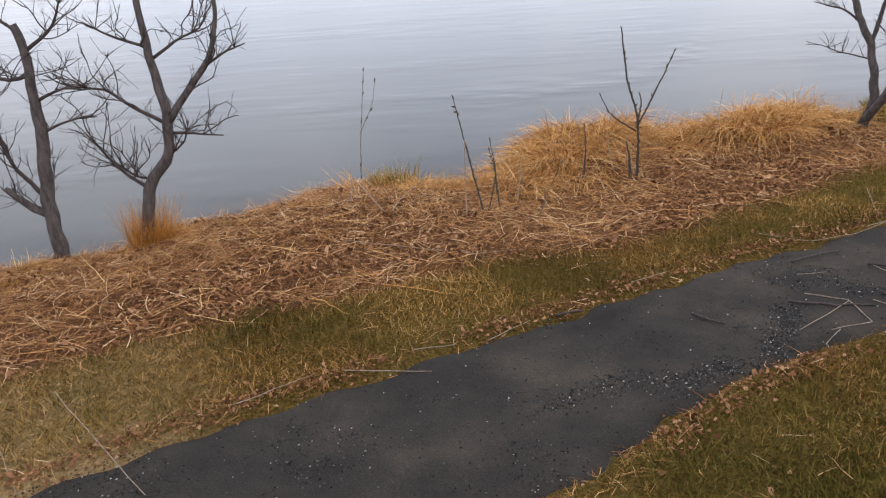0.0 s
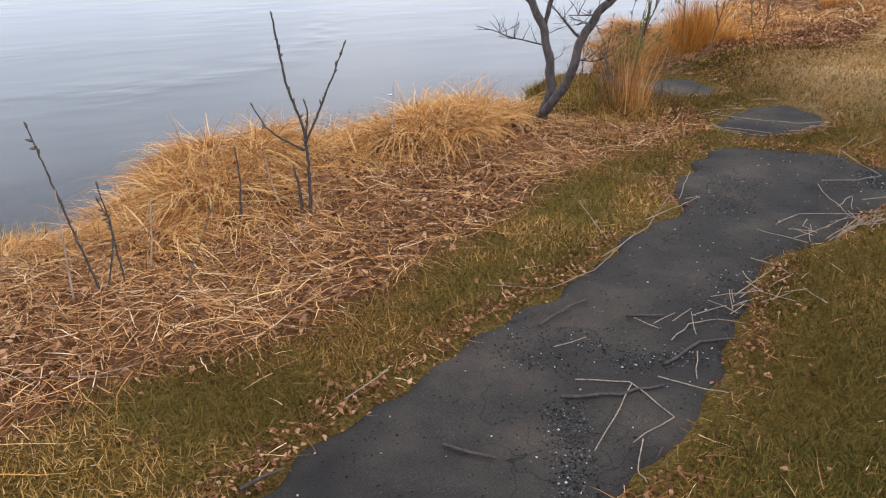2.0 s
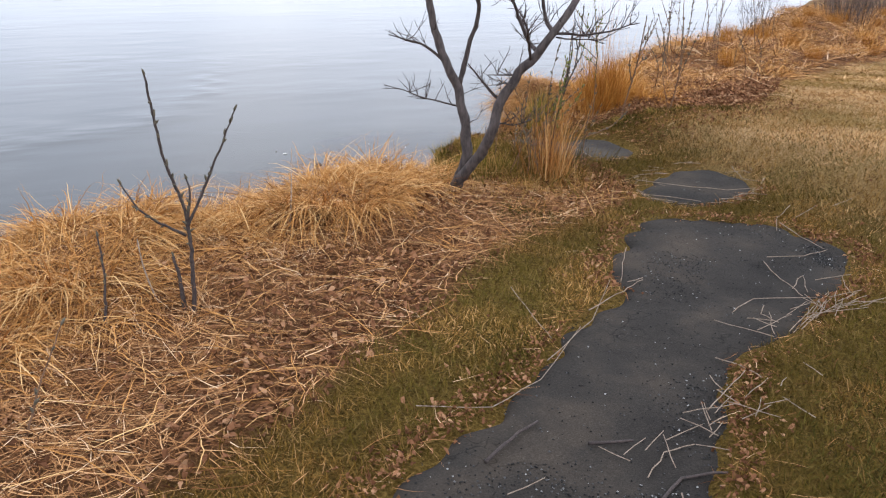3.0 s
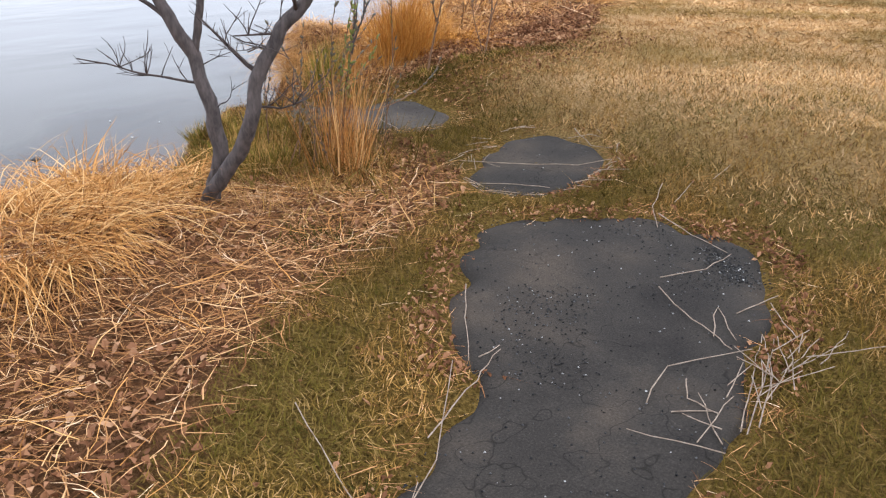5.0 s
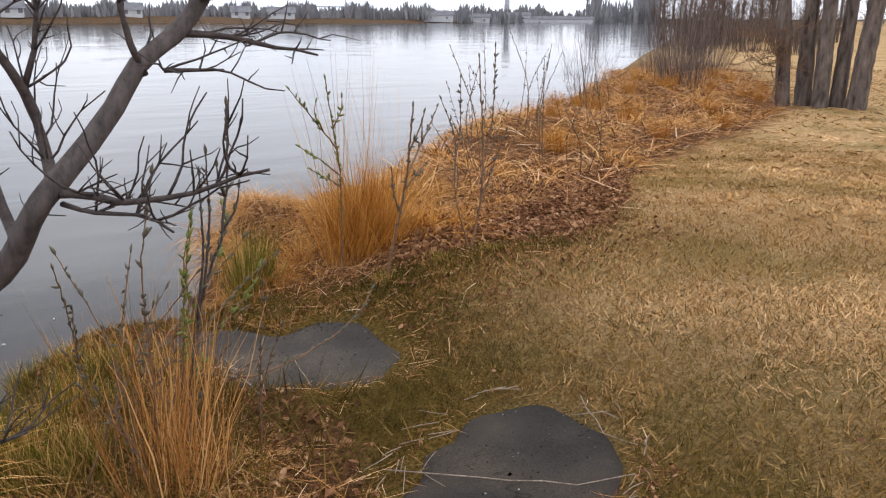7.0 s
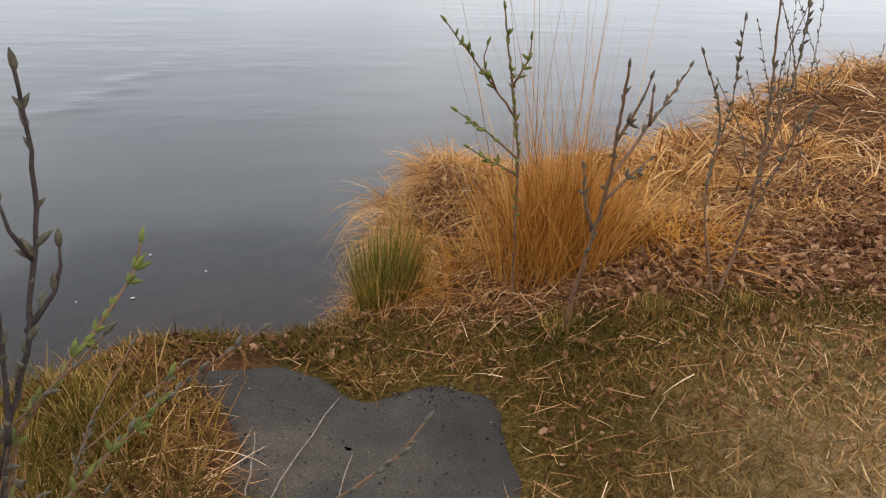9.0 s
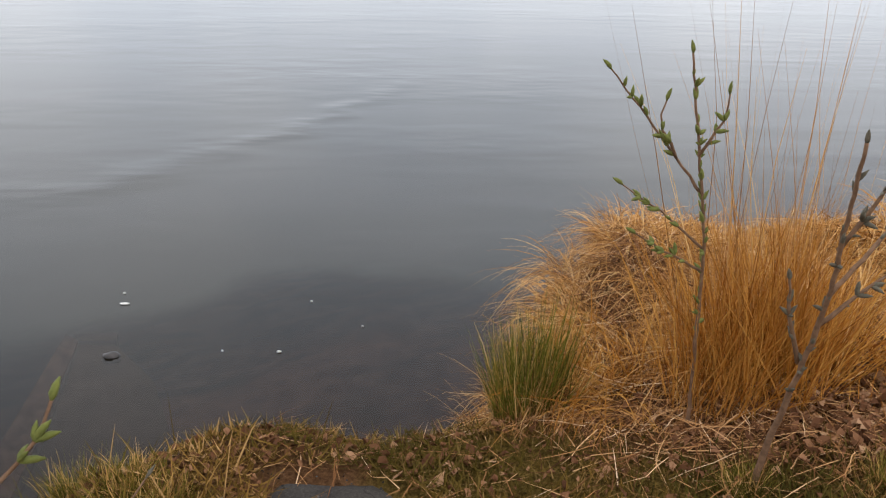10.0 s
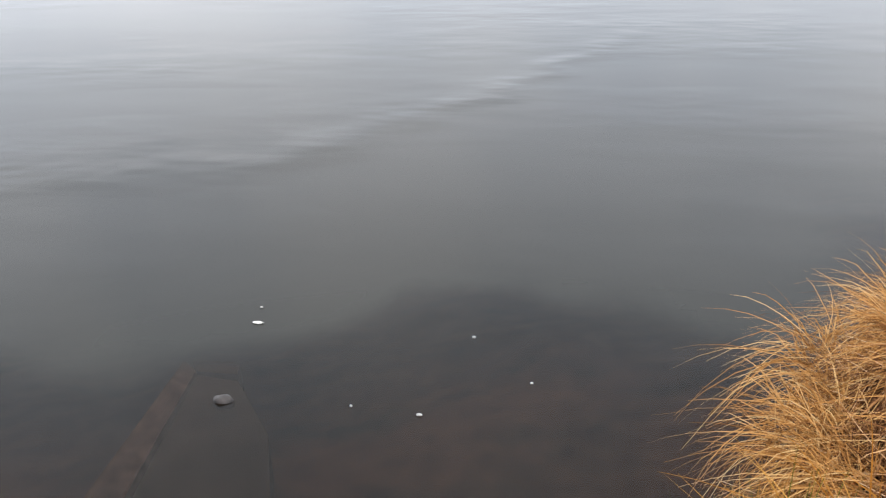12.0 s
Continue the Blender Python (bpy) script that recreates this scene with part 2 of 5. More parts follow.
def shore_distance(x, y):
    """Metres to the shore, above zero on land and below it on the river."""
    x, y = np.asarray(x, float), np.asarray(y, float)
    d = np.full(x.shape, 1e9)
    inside = np.zeros(x.shape, bool)
    for (ax, ay), (bx, by) in zip(RIVER, np.roll(RIVER, -1, 0)):
        ex, ey = bx - ax, by - ay
        k = np.clip(((x - ax) * ex + (y - ay) * ey) / (ex * ex + ey * ey), 0, 1)
        d = np.minimum(d, np.hypot(x - ax - k * ex, y - ay - k * ey))
        if by != ay:
            inside ^= ((ay > y) != (by > y)) & (x < ex * (y - ay) / ey + ax)
    return np.where(inside, -d, d)


def wobble(x, y, scale, seed=0):
    """Soft uneven values between about -1 and 1."""
    r = np.random.default_rng(100 + seed)
    v = 0
    for i in range(7):
        a, p, q = r.uniform(0, 6.28), r.uniform(0, 6.28), r.uniform(0.6, 1.9)
        v = v + np.sin((x * math.cos(a) + y * math.sin(a)) * q / scale * 3 + p)
    return v / 3.2


def smooth(a, b, v):
    k = np.clip((v - a) / (b - a), 0, 1)
    return k * k * (3 - 2 * k)


# the path's middle line: x, y, half its width
PATH = np.array([(-6.0, -0.6, 0.55), (-2.6, 1.35, 0.58), (-0.85, 2.45, 0.60), (0.05, 2.95, 0.60), (0.95, 3.55, 0.50), (1.72, 3.93, 0.51), (2.07, 4.13, 0.50), (2.64, 4.46, 0.40), (3.05, 4.74, 0.39),
                 (3.34, 4.86, 0.37), (3.69, 4.95, 0.46), (4.0, 5.2, 0.58), (4.3, 5.35, 0.64), (4.62, 5.55, 0.67), (4.76, 5.7, 0.58), (4.88, 5.77, 0.40), (4.96, 5.84, 0.22)])


def catmull(pts, n):
    pts = np.asarray(pts, float)
    q = np.vstack([2 * pts[0] - pts[1], pts, 2 * pts[-1] - pts[-2]])
    out = []
    for i in range(1, len(q) - 2):
        for k in np.arange(n) / n:
            a, b, c, d = q[i - 1], q[i], q[i + 1], q[i + 2]
            out.append(0.5 * (2 * b + (c - a) * k + (2 * a - 5 * b + 4 * c - d) * k * k + (3 * b - a - 3 * c + d) * k ** 3))
    out.append(pts[-1])
    return np.array(out)


MIDLINE = catmull(PATH, 6)
# asphalt remnants: centre and outline
PATCH = ((5.42, 6.58), ((6.01, 6.74), (5.97, 6.93), (5.74, 7.0), (5.44, 6.91), (5.18, 6.80), (4.90, 6.65), (4.83, 6.48), (4.88, 6.33), (5.02, 6.19), (5.22, 6.17), (5.45, 6.20), (5.68, 6.26), (5.80, 6.34), (5.90, 6.48)))
SLAB = ((5.45, 8.00), ((6.02, 8.20), (5.89, 8.31), (5.72, 8.28), (5.60, 8.26), (5.51, 8.31), (5.50, 8.42), (5.45, 8.53), (5.34, 8.63), (5.17, 8.64), (5.00, 8.67), (5.08, 8.48), (5.13, 8.30), (5.12, 8.10), (5.07, 7.87),
                        (5.30, 7.65), (5.47, 7.52), (5.66, 7.50), (5.81, 7.60), (5.91, 7.69), (5.97, 7.95)))


def reach(blob, ang):
    p = np.array(blob[1]) - np.array(blob[0])
    return np.interp(ang, np.arctan2(p[:, 1], p[:, 0]), np.hypot(p[:, 0], p[:, 1]), period=2 * math.pi)


PATH_WAY = np.gradient(MIDLINE[:, :2], axis=0)
PATH_WAY /= np.linalg.norm(PATH_WAY, axis=1)[:, None]
PATH_SIDE = np.stack([-PATH_WAY[:, 1], PATH_WAY[:, 0]], 1) * MIDLINE[:, 2:]
PATH_EDGE = np.vstack([MIDLINE[:, :2] + PATH_SIDE, (MIDLINE[:, :2] - PATH_SIDE)[::-1]])


def outline_distance(x, y, outline):
    """Metres to a closed outline, above zero outside and below it inside."""
    d, inside = np.full(x.shape, 1e9), np.zeros(x.shape, bool)
    for (ax, ay), (bx, by) in zip(outline, np.roll(outline, -1, 0)):
        ex, ey = bx - ax, by - ay
        k = np.clip(((x - ax) * ex + (y - ay) * ey) / (ex * ex + ey * ey + 1e-12), 0, 1)
        d = np.minimum(d, (x - ax - k * ex) ** 2 + (y - ay - k * ey) ** 2)
        if by != ay:
            inside ^= ((ay > y) != (by > y)) & (x < ex * (y - ay) / ey + ax)
    return np.where(inside, -1, 1) * np.sqrt(d)


def path_distance(x, y):
    """Metres outside the asphalt, below zero on it."""
    x, y = np.asarray(x, float), np.asarray(y, float)
    d = np.full(np.shape(x), 1e9)
    near = (x < 7.5) & (x > -8) & (y < 8) & (y > -3)
    if near.any():
        d[near] = outline_distance(x[near], y[near], PATH_EDGE[::2])
    for blob in (PATCH, SLAB):
        dx, dy = x - blob[0][0], y - blob[0][1]
        d = np.minimum(d, np.hypot(dx, dy) - reach(blob, np.arctan2(dy, dx)))
    return d


COVER_X = [-30, -12, -2.08, -0.92, 0.16, 0.9, 1.6, 2.33, 2.9, 3.45, 3.9, 4.35, 4.6, 4.9, 5.2, 5.35, 5.6, 5.9, 6.35, 6.66, 7.0, 7.5, 8.0, 9.0, 11, 14, 17, 20, 30, 60, 800]
COVER_Y = [-14, -3, 3.58, 4.21, 4.62, 4.78, 5.1, 5.55, 5.82, 6.05, 6.3, 6.45, 6.5, 6.75, 7.2, 9.4, 9.0, 8.72, 8.45, 8.34, 8.38, 8.25, 8.25, 8.75, 9.7, 10.5, 11.3, 12.6, 19, 40, 530]


def litter_at(x, y):
    """How far into the straw and dead leaves by the water, in metres; below zero on the lawn."""
    return (y - np.interp(x, COVER_X, COVER_Y)) * 0.9 + 0.12 * wobble(x, y, 0.9, 3)


def height(x, y):
    x, y = np.asarray(x, float), np.asarray(y, float)
    sd = shore_distance(x, y)
    far = np.hypot(x - 4, y - 6)
    sd = sd + 0.10 * wobble(x, y, 0.7, 1) * smooth(60, 20, far)
    bank = -0.62 + 0.60 * smooth(-0.12, 0.42, sd) + 0.02 * smooth(0.4, 1.0, sd)
    for mx, my, mr, mh in ((1.2, 7.0, 0.7, 0.17), (2.85, 7.35, 0.6, 0.16), (-0.9, 5.9, 0.7, 0.06), (6.38, 9.95, 0.55, 0.30), (0.2, 5.7, 0.6, 0.04), (8.6, 10.4, 1.2, 0.15), (12, 12, 2, 0.2), (19.3, 11.5, 1.3, 0.02)):
        bank = bank + mh * np.exp(-((x - mx) ** 2 + (y - my) ** 2) / mr ** 2) * smooth(0.0, 0.4, sd)
    bank = bank + 0.012 * wobble(x, y, 0.5, 2) * smooth(0.3, 0.7, sd) * smooth(0.0, 0.3, path_distance(x, y)) * smooth(60, 20, far)
    bank = bank + 0.25 * smooth(1.5, -3, y + 0.4 * x)
    bank = bank + 0.17 * smooth(5.85, 6.75, x) * smooth(15, 9, x) * smooth(9.9, 8.7, y) * smooth(0.0, 0.5, sd)
    bank = bank + (1.2 * smooth(0.5, 12, sd) + 3.0 * smooth(20, 160, sd)) * smooth(120, 190, far)
    bed = -0.62 - 0.16 * np.minimum(-sd, 1.2) - 0.30 * np.clip(-sd - 1.2, 0, 8)
    z = np.where(sd < -0.12, bed + 0.02 * wobble(x, y, 0.8, 5), bank)
    return z - 0.03 * smooth(0.02, -0.06, path_distance(x, y))


# ---- mesh helpers ----
def mesh_of(name, verts, faces, mat, smooth_shade=True):
    """A mesh from an array of vertices and one array of equal-sided faces."""
    verts, faces = np.asarray(verts, np.float32), np.asarray(faces, np.int32)
    me = bpy.data.meshes.new(name)
    me.vertices.add(len(verts))
    me.vertices.foreach_set("co", verts.ravel())
    n = faces.shape[1]
    me.loops.add(faces.size)
    me.loops.foreach_set("vertex_index", faces.ravel())
    me.polygons.add(len(faces))
    me.polygons.foreach_set("loop_start", np.arange(0, faces.size, n, dtype=np.int32))
    me.polygons.foreach_set("use_smooth", np.full(len(faces), smooth_shade))
    me.update(calc_edges=True)
    me.validate()
    me.materials.append(mat)
    return me


class Soup:
    """Collects four-sided pieces for one mesh."""

    def __init__(self):
        self.v, self.f, self.n = [], [], 0

    def add(self, v, f):
        self.v.append(np.asarray(v, float))
        self.f.append(np.asarray(f, int) + self.n)
        self.n += len(v)

    def mesh(self, name, mat, smooth_shade=True):
        return mesh_of(name, np.vstack(self.v), np.vstack(self.f), mat, smooth_shade)


def tube(soup, pts, radii, sides=6, rough=0.0):
    pts = np.asarray(pts, float)
    n = len(pts)
    radii = np.interp(np.linspace(0, 1, n), np.linspace(0, 1, len(radii)), radii)
    tang = np.gradient(pts, axis=0)
    tang /= np.linalg.norm(tang, axis=1)[:, None] + 1e-9
    up = np.array([0.31, 0.92, 0.23]) if abs(tang[0][2]) > 0.7 else np.array([0.1, 0.05, 1.0])
    u = np.cross(tang, up)
    u /= np.linalg.norm(u, axis=1)[:, None] + 1e-9
    w = np.cross(tang, u)
    ang = np.arange(sides) * 2 * math.pi / sides
    r = radii[:, None] * (1 + rough * rng.uniform(-1, 1, (n, sides)))
    v = pts[:, None, :] + r[..., None] * (np.cos(ang)[None, :, None] * u[:, None, :] + np.sin(ang)[None, :, None] * w[:, None, :])
    v = np.vstack([v.reshape(-1, 3), pts[:1], pts[-1:]])
    i, j = np.meshgrid(np.arange(n - 1), np.arange(sides), indexing="ij")
    a, b = (i * sides + j).ravel(), (i * sides + (j + 1) % sides).ravel()
    f = np.stack([a, b, b + sides, a + sides], 1)
    e = np.arange(0, sides - 1, 2)
    last = (n - 1) * sides
    ends = [(n * sides, (k + 2) % sides, k + 1, k) for k in e] + [(n * sides + 1, last + k, last + k + 1, last + (k + 2) % sides) for k in e]
    soup.add(v, np.vstack([f, ends]))


def blades(base, lean, length, width, droop, segs=3, floor=None, bend=0.0):
    """Grass blades: base points, lean directions (unit, with z), lengths, widths, how far the tips sink. Verts and faces."""
    n = len(base)
    s = np.linspace(0, 1, segs + 1)
    mid = base[:, None, :] + lean[:, None, :] * (length[:, None] * s)[..., None]
    mid[..., 2] -= (droop[:, None] * length[:, None]) * s ** 2
    side = np.cross(lean, np.array([0, 0, 1.0]))
    side += rng.normal(0, 0.25, side.shape)
    side /= np.linalg.norm(side, axis=1)[:, None] + 1e-9
    if bend:
        k = rng.normal(0, bend, n) * length
        kink = rng.normal(0, bend * 0.10, (n, segs + 1)) * length[:, None] * (s > 0)
        mid += side[:, None, :] * np.array([1, 1, 0.0]) * (k[:, None] * s ** 2 + kink)[..., None]
    if floor is not None:
        g = floor(mid[..., 0], mid[..., 1]) + 0.006
        mid[..., 2] = np.maximum(mid[..., 2], g + rng.uniform(0, 0.02, (n, 1)))
    w = width[:, None] * np.interp(s, [0, 0.5, 1], [1.0, 0.85, 0.15])[None, :] * 0.5
    v = np.stack([mid - side[:, None, :] * w[..., None], mid + side[:, None, :] * w[..., None]], 2).reshape(-1, 3)
    k = np.arange(n)[:, None] * (2 * (segs + 1)) + np.arange(segs)[None, :] * 2
    k = k.ravel()
    return v, np.stack([k, k + 1, k + 3, k + 2], 1)


def part(name, data, parent, label=""):
    ob = new(name, data)
    ob.parent = parent
    return tagged(ob, label)


def thing(name, at, label, category, group="", kind=""):
    ob = new(name)
    ob.location = at
    ob.empty_display_size = 0.1
    return tagged(ob, label, category, group, kind)


def z_at(x, y):
    return float(height(np.array([x]), np.array([y]))[0])


# ---- ground and water ----
def lines(lo, hi, step, ends):
    inner = list(np.arange(lo, hi, step))
    out, d, v = [], step, hi
    while v < ends:
        out.append(v)
        d *= 1.16
        v += d
    left, d, v = [], step, lo - step
    while v > -ends:
        left.append(v)
        d *= 1.16
        v -= d
    return np.array([-ends] + left[::-1] + inner + out + [ends])


def sheet(xs, ys):
    X, Y = np.meshgrid(xs, ys, indexing="ij")
    ny = len(ys)
    i, j = np.meshgrid(np.arange(len(xs) - 1), np.arange(ny - 1), indexing="ij")
    a = (i * ny + j).ravel()
    return X.ravel(), Y.ravel(), np.stack([a, a + ny, a + ny + 1, a + 1], 1)


gx, gy, gf = sheet(lines(-5, 11, 0.085, 1600), lines(1, 12.5, 0.085, 1600))
ground = new("ground", mesh_of("ground", np.stack([gx, gy, height(gx, gy)], 1), gf, GROUND))
tagged(ground, "brown river bank with leaf litter, patchy lawn and muddy bed", "ground", kind="structure")
cover = ground.data.color_attributes.new("cover", "FLOAT_COLOR", "POINT")
gsd = shore_distance(gx, gy)
red = smooth(-0.15, 0.15, litter_at(gx, gy)) * smooth(60, 30, np.hypot(gx, gy))
dryness = smooth(0.2, 2.8, (gx - 4.5) * 0.9 - (gy - 5) * 0.25 - 1.6 * smooth(7.6, 8.5, gy) * smooth(9.5, 7.5, gx) + smooth(0.6, -1.6, gx) * (1.3 - (gx - 4.5) * 0.9) + 0.4 * wobble(gx, gy, 2.0, 8))
cover.data.foreach_set("color", np.stack([red, dryness, np.maximum(smooth(0.12, -0.08, gsd), 1.0 * smooth(120, 170, np.hypot(gx, gy)) * np.maximum(smooth(40, 10, gsd), smooth(100, 140, gy))), np.ones_like(gx)], 1).astype(np.float32).ravel())

wx, wy, wf = sheet(lines(-3, 10, 0.10, 1500), lines(4, 17, 0.10, 1500))
wsd = shore_distance(wx, wy)
keep = (wsd < 0.6)[wf].any(1)
water = new("water", mesh_of("water", np.stack([wx, wy, np.full_like(wx, WATER_Z)], 1), wf[keep], WATER))
tagged(water, "calm grey river water, brown and clear at the edge", "water", kind="structure")
murk = water.data.color_attributes.new("murk", "FLOAT_COLOR", "POINT")
mv = 0.06 + 0.90 * smooth(0.9, 2.3, -wsd + 0.45 * wobble(wx, wy, 0.9, 11))
# brown leaf mats lie clear under shallow water off the landing, with silt between them
mats = np.interp(wx, [2.4, 3.3, 3.7, 3.86, 4.14, 4.28, 4.6, 5.2, 5.6, 6.0, 6.5], [10.7, 10.5, 10.6, 10.7, 10.65, 10.8, 11.4, 11.6, 11.3, 10.9, 11.2])
off = 0.12 + 0.82 * smooth(-0.25, 0.30, wy - mats + 0.20 * wobble(wx, wy, 0.55, 12))
here = smooth(2.2, 2.8, wx) * smooth(7.0, 6.4, wx) * smooth(8.0, 8.4, wy) * smooth(14, 13, wy)
mv = mv + (off - mv) * here
# a train of ripples running in from midstream
line = np.interp(wx, [0.0, 1.8, 3.0, 4.0, 4.9, 6.5], [12.5, 12.9, 13.4, 14.6, 16.5, 20.0])
train = np.exp(-((wy - line + 0.25 * wobble(wx, wy, 0.8, 13)) / 0.55) ** 2) * smooth(0.2, 1.2, wx) * smooth(6.5, 5, wx)
murk.data.foreach_set("color", np.stack([mv, train, mv, np.ones_like(mv)], 1).astype(np.float32).ravel())


# ---- asphalt ----
def asphalt_strip():
    rows, across = [], 15
    n = len(MIDLINE)
    tang = np.gradient(MIDLINE[:, :2], axis=0)
    tang /= np.linalg.norm(tang, axis=1)[:, None]
    fine = np.linspace(0, n - 1, n * 4)
    mid = np.stack([np.interp(fine, np.arange(n), MIDLINE[:, k]) for k in range(3)], 1)
    tn = np.stack([np.interp(fine, np.arange(n), tang[:, k]) for k in range(2)], 1)
    for (x, y, w), (tx, ty) in zip(mid, tn):
        for k in np.linspace(-1, 1, across):
            px, py = x - ty * w * k, y + tx * w * k
            e = 1 + (0.05 / w) * abs(k) ** 3 * float(wobble(px, py, 0.25, 21))
            px, py = x - ty * w * k * e, y + tx * w * k * e
            z = -0.005 + 0.006 * float(wobble(px, py, 0.6, 22)) - 0.035 * (abs(k) > 0.99)
            rows.append((px, py, z + 0.25 * float(smooth(1.5, -3, py + 0.4 * px))))
    m = len(mid)
    i, j = np.meshgrid(np.arange(m - 1), np.arange(across - 1), indexing="ij")
    a = (i * across + j).ravel()
    return mesh_of("path", rows, np.stack([a, a + across, a + across + 1, a + 1], 1), ASPHALT)


def asphalt_blob(name, blob, z0, mat):
    rings, spokes = 8, 72
    rows = []
    ang = np.arange(spokes) * 2 * math.pi / spokes
    r = reach(blob, ang)
    r = (np.roll(r, 1) + 2 * r + np.roll(r, -1)) / 4
    for k in range(rings + 1):
        e = k / rings
        x = blob[0][0] + np.cos(ang) * r * (0.02 + 0.98 * e)
        y = blob[0][1] + np.sin(ang) * r * (0.02 + 0.98 * e)
        j = 0.035 * e ** 3 * wobble(x, y, 0.2, 23)
        x, y = x + np.cos(ang) * j, y + np.sin(ang) * j
        rows.append(np.stack([x, y, z0 + 0.006 * wobble(x, y, 0.5, 24) - 0.035 * (k == rings)], 1))
    i, j = np.meshgrid(np.arange(rings), np.arange(spokes), indexing="ij")
    a, b = (i * spokes + j).ravel(), (i * spokes + (j + 1) % spokes).ravel()
    return mesh_of(name, np.vstack(rows), np.stack([a, a + spokes, b + spokes, b], 1), mat)


tagged(new("path", asphalt_strip()), "narrow worn dark asphalt footpath with crumbled edges", "path", kind="structure")
tagged(new("pavement", asphalt_blob("pavement", PATCH, -0.004, ASPHALT)), "small remnant of dark asphalt ringed by dry grass", "pavement", kind="structure")
tagged(new("pavement", asphalt_blob("pavement", SLAB, -0.006, OLD_ASPHALT)), "cracked gritty asphalt remnant at the water's edge", "pavement", kind="structure")


# ---- trees ----
def resample(pts, step):
    pts = catmull(pts, 5) if len(pts) > 2 else np.asarray(pts, float)
    d = np.concatenate([[0], np.cumsum(np.linalg.norm(np.diff(pts, axis=0), axis=1))])
    n = max(3, int(d[-1] / step))
    return np.stack([np.interp(np.linspace(0, d[-1], n), d, pts[:, k]) for k in range(3)], 1)


def turned(v, amount):
    v = v + rng.normal(0, amount, 3)
    return v / np.linalg.norm(v)


def grow(soup, start, way, length, radius, level, upward=0.15):
    """A crooked twig with shorter ones along it."""
    n = max(3, int(length / 0.035))
    pts, p, d = [np.array(start)], np.array(start, float), way
    for _ in range(n):
        d = turned(d + np.array([0, 0, upward * 0.25]), 0.16)
        p = p + d * length / n
        pts.append(p)
    tube(soup, pts, [radius, radius * 0.45], 5 if radius > 0.004 else 3, 0.12)
    if level > 0:
        for _ in range(int(length / 0.075)):
            i = rng.integers(1, n)
            grow(soup, pts[i], turned(0.7 * (pts[i] - pts[i - 1]) / np.linalg.norm(pts[i] - pts[i - 1]) + np.array([0, 0, 0.25]), 0.55), length * rng.uniform(0.15, 0.55), radius * 0.6, level - 1)


def limb(pts, r0, r1, twigs, twig_len=0.22, wander=0.005):
    soup = Soup()
    line = resample(pts, 0.05)
    kinks = rng.normal(0, wander, line.shape)
    line[1:-1] += (kinks[:-2] + 2 * kinks[1:-1] + kinks[2:]) / 2.5
    sides = 10 if r0 > 0.03 else 6
    tube(soup, line, [r0, (r0 + r1) * 0.52, r1], sides, 0.10)
    for _ in range(twigs):
        i = int(rng.uniform(0.18, 1.0) * (len(line) - 1))
        t = line[min(i + 1, len(line) - 1)] - line[max(i - 1, 0)]
        t /= np.linalg.norm(t)
        side = np.array([rng.normal(), rng.normal() * 0.8, abs(rng.normal()) * 0.7])
        side /= np.linalg.norm(side)
        ln = rng.uniform(0.25, 1.0) ** 1.5 * twig_len
        grow(soup, line[i], turned(t * 0.6 + side, 0.15), ln, 0.0022 + 0.007 * ln, 1 if ln > 0.10 else 0)
    return soup


def small_tree(name, base, stems, limbs, label, twig_len, dense):
    """stems and limbs: points in metres, radius at foot and tip."""
    base = (base[0], base[1], z_at(base[0], base[1]) - 0.05)
    ob = thing(name, base, label, "tree", "small bare trees on the bank")
    off = np.array(base)
    for pts, r0, r1 in stems:
        pts = np.array(pts, float)
        s = limb(pts - off, r0, r1, int(5 * dense), twig_len)
        part("trunk", s.mesh("trunk", BARK), ob)
    for pts, r0, r1 in limbs:
        pts = np.array(pts, float)
        length = np.linalg.norm(np.diff(pts, axis=0), axis=1).sum()
        pts[:, 1] += np.linspace(0, 1, len(pts)) * rng.normal(0, 0.12) * length
        s = limb(pts - off, r0, r1, int((3 + length * 16) * dense), twig_len)
        part("branch", s.mesh("branch", TWIG if r0 < 0.02 else BARK), ob)
    return ob


Y = 5.30
small_tree("tree", (-2.47, Y), [([(-2.46, Y, -0.15), (-2.47, Y, 0.2), (-2.47, Y, 0.42), (-2.43, Y, 0.75), (-2.43, Y, 1.07), (-2.42, Y, 1.30), (-2.46, Y, 1.46)], 0.052, 0.024)],
           [([(-2.46, Y, 0.26), (-2.58, Y, 0.32), (-2.73, Y, 0.46)], 0.034, 0.016), ([(-2.42, Y, 0.80), (-2.21, Y, 0.88), (-2.09, Y, 0.87)], 0.011, 0.004),
            ([(-2.41, Y, 1.00), (-2.25, Y, 1.06), (-2.07, Y, 1.05)], 0.012, 0.004), ([(-2.43, Y, 1.17), (-2.54, Y, 1.13), (-2.75, Y, 1.18)], 0.016, 0.006),
            ([(-2.42, Y, 1.30), (-2.23, Y, 1.44), (-2.13, Y, 1.62)], 0.013, 0.004), ([(-2.50, Y, 0.40), (-2.63, Y, 0.58), (-2.69, Y, 0.80), (-2.70, Y, 1.05)], 0.016, 0.005),
            ([(-2.44, Y, 1.40), (-2.60, Y, 1.60), (-2.70, Y, 1.9)], 0.012, 0.004)],
           "leafless small tree with dark bark and a snapped top", 0.42, 1.5)
Y = 5.42
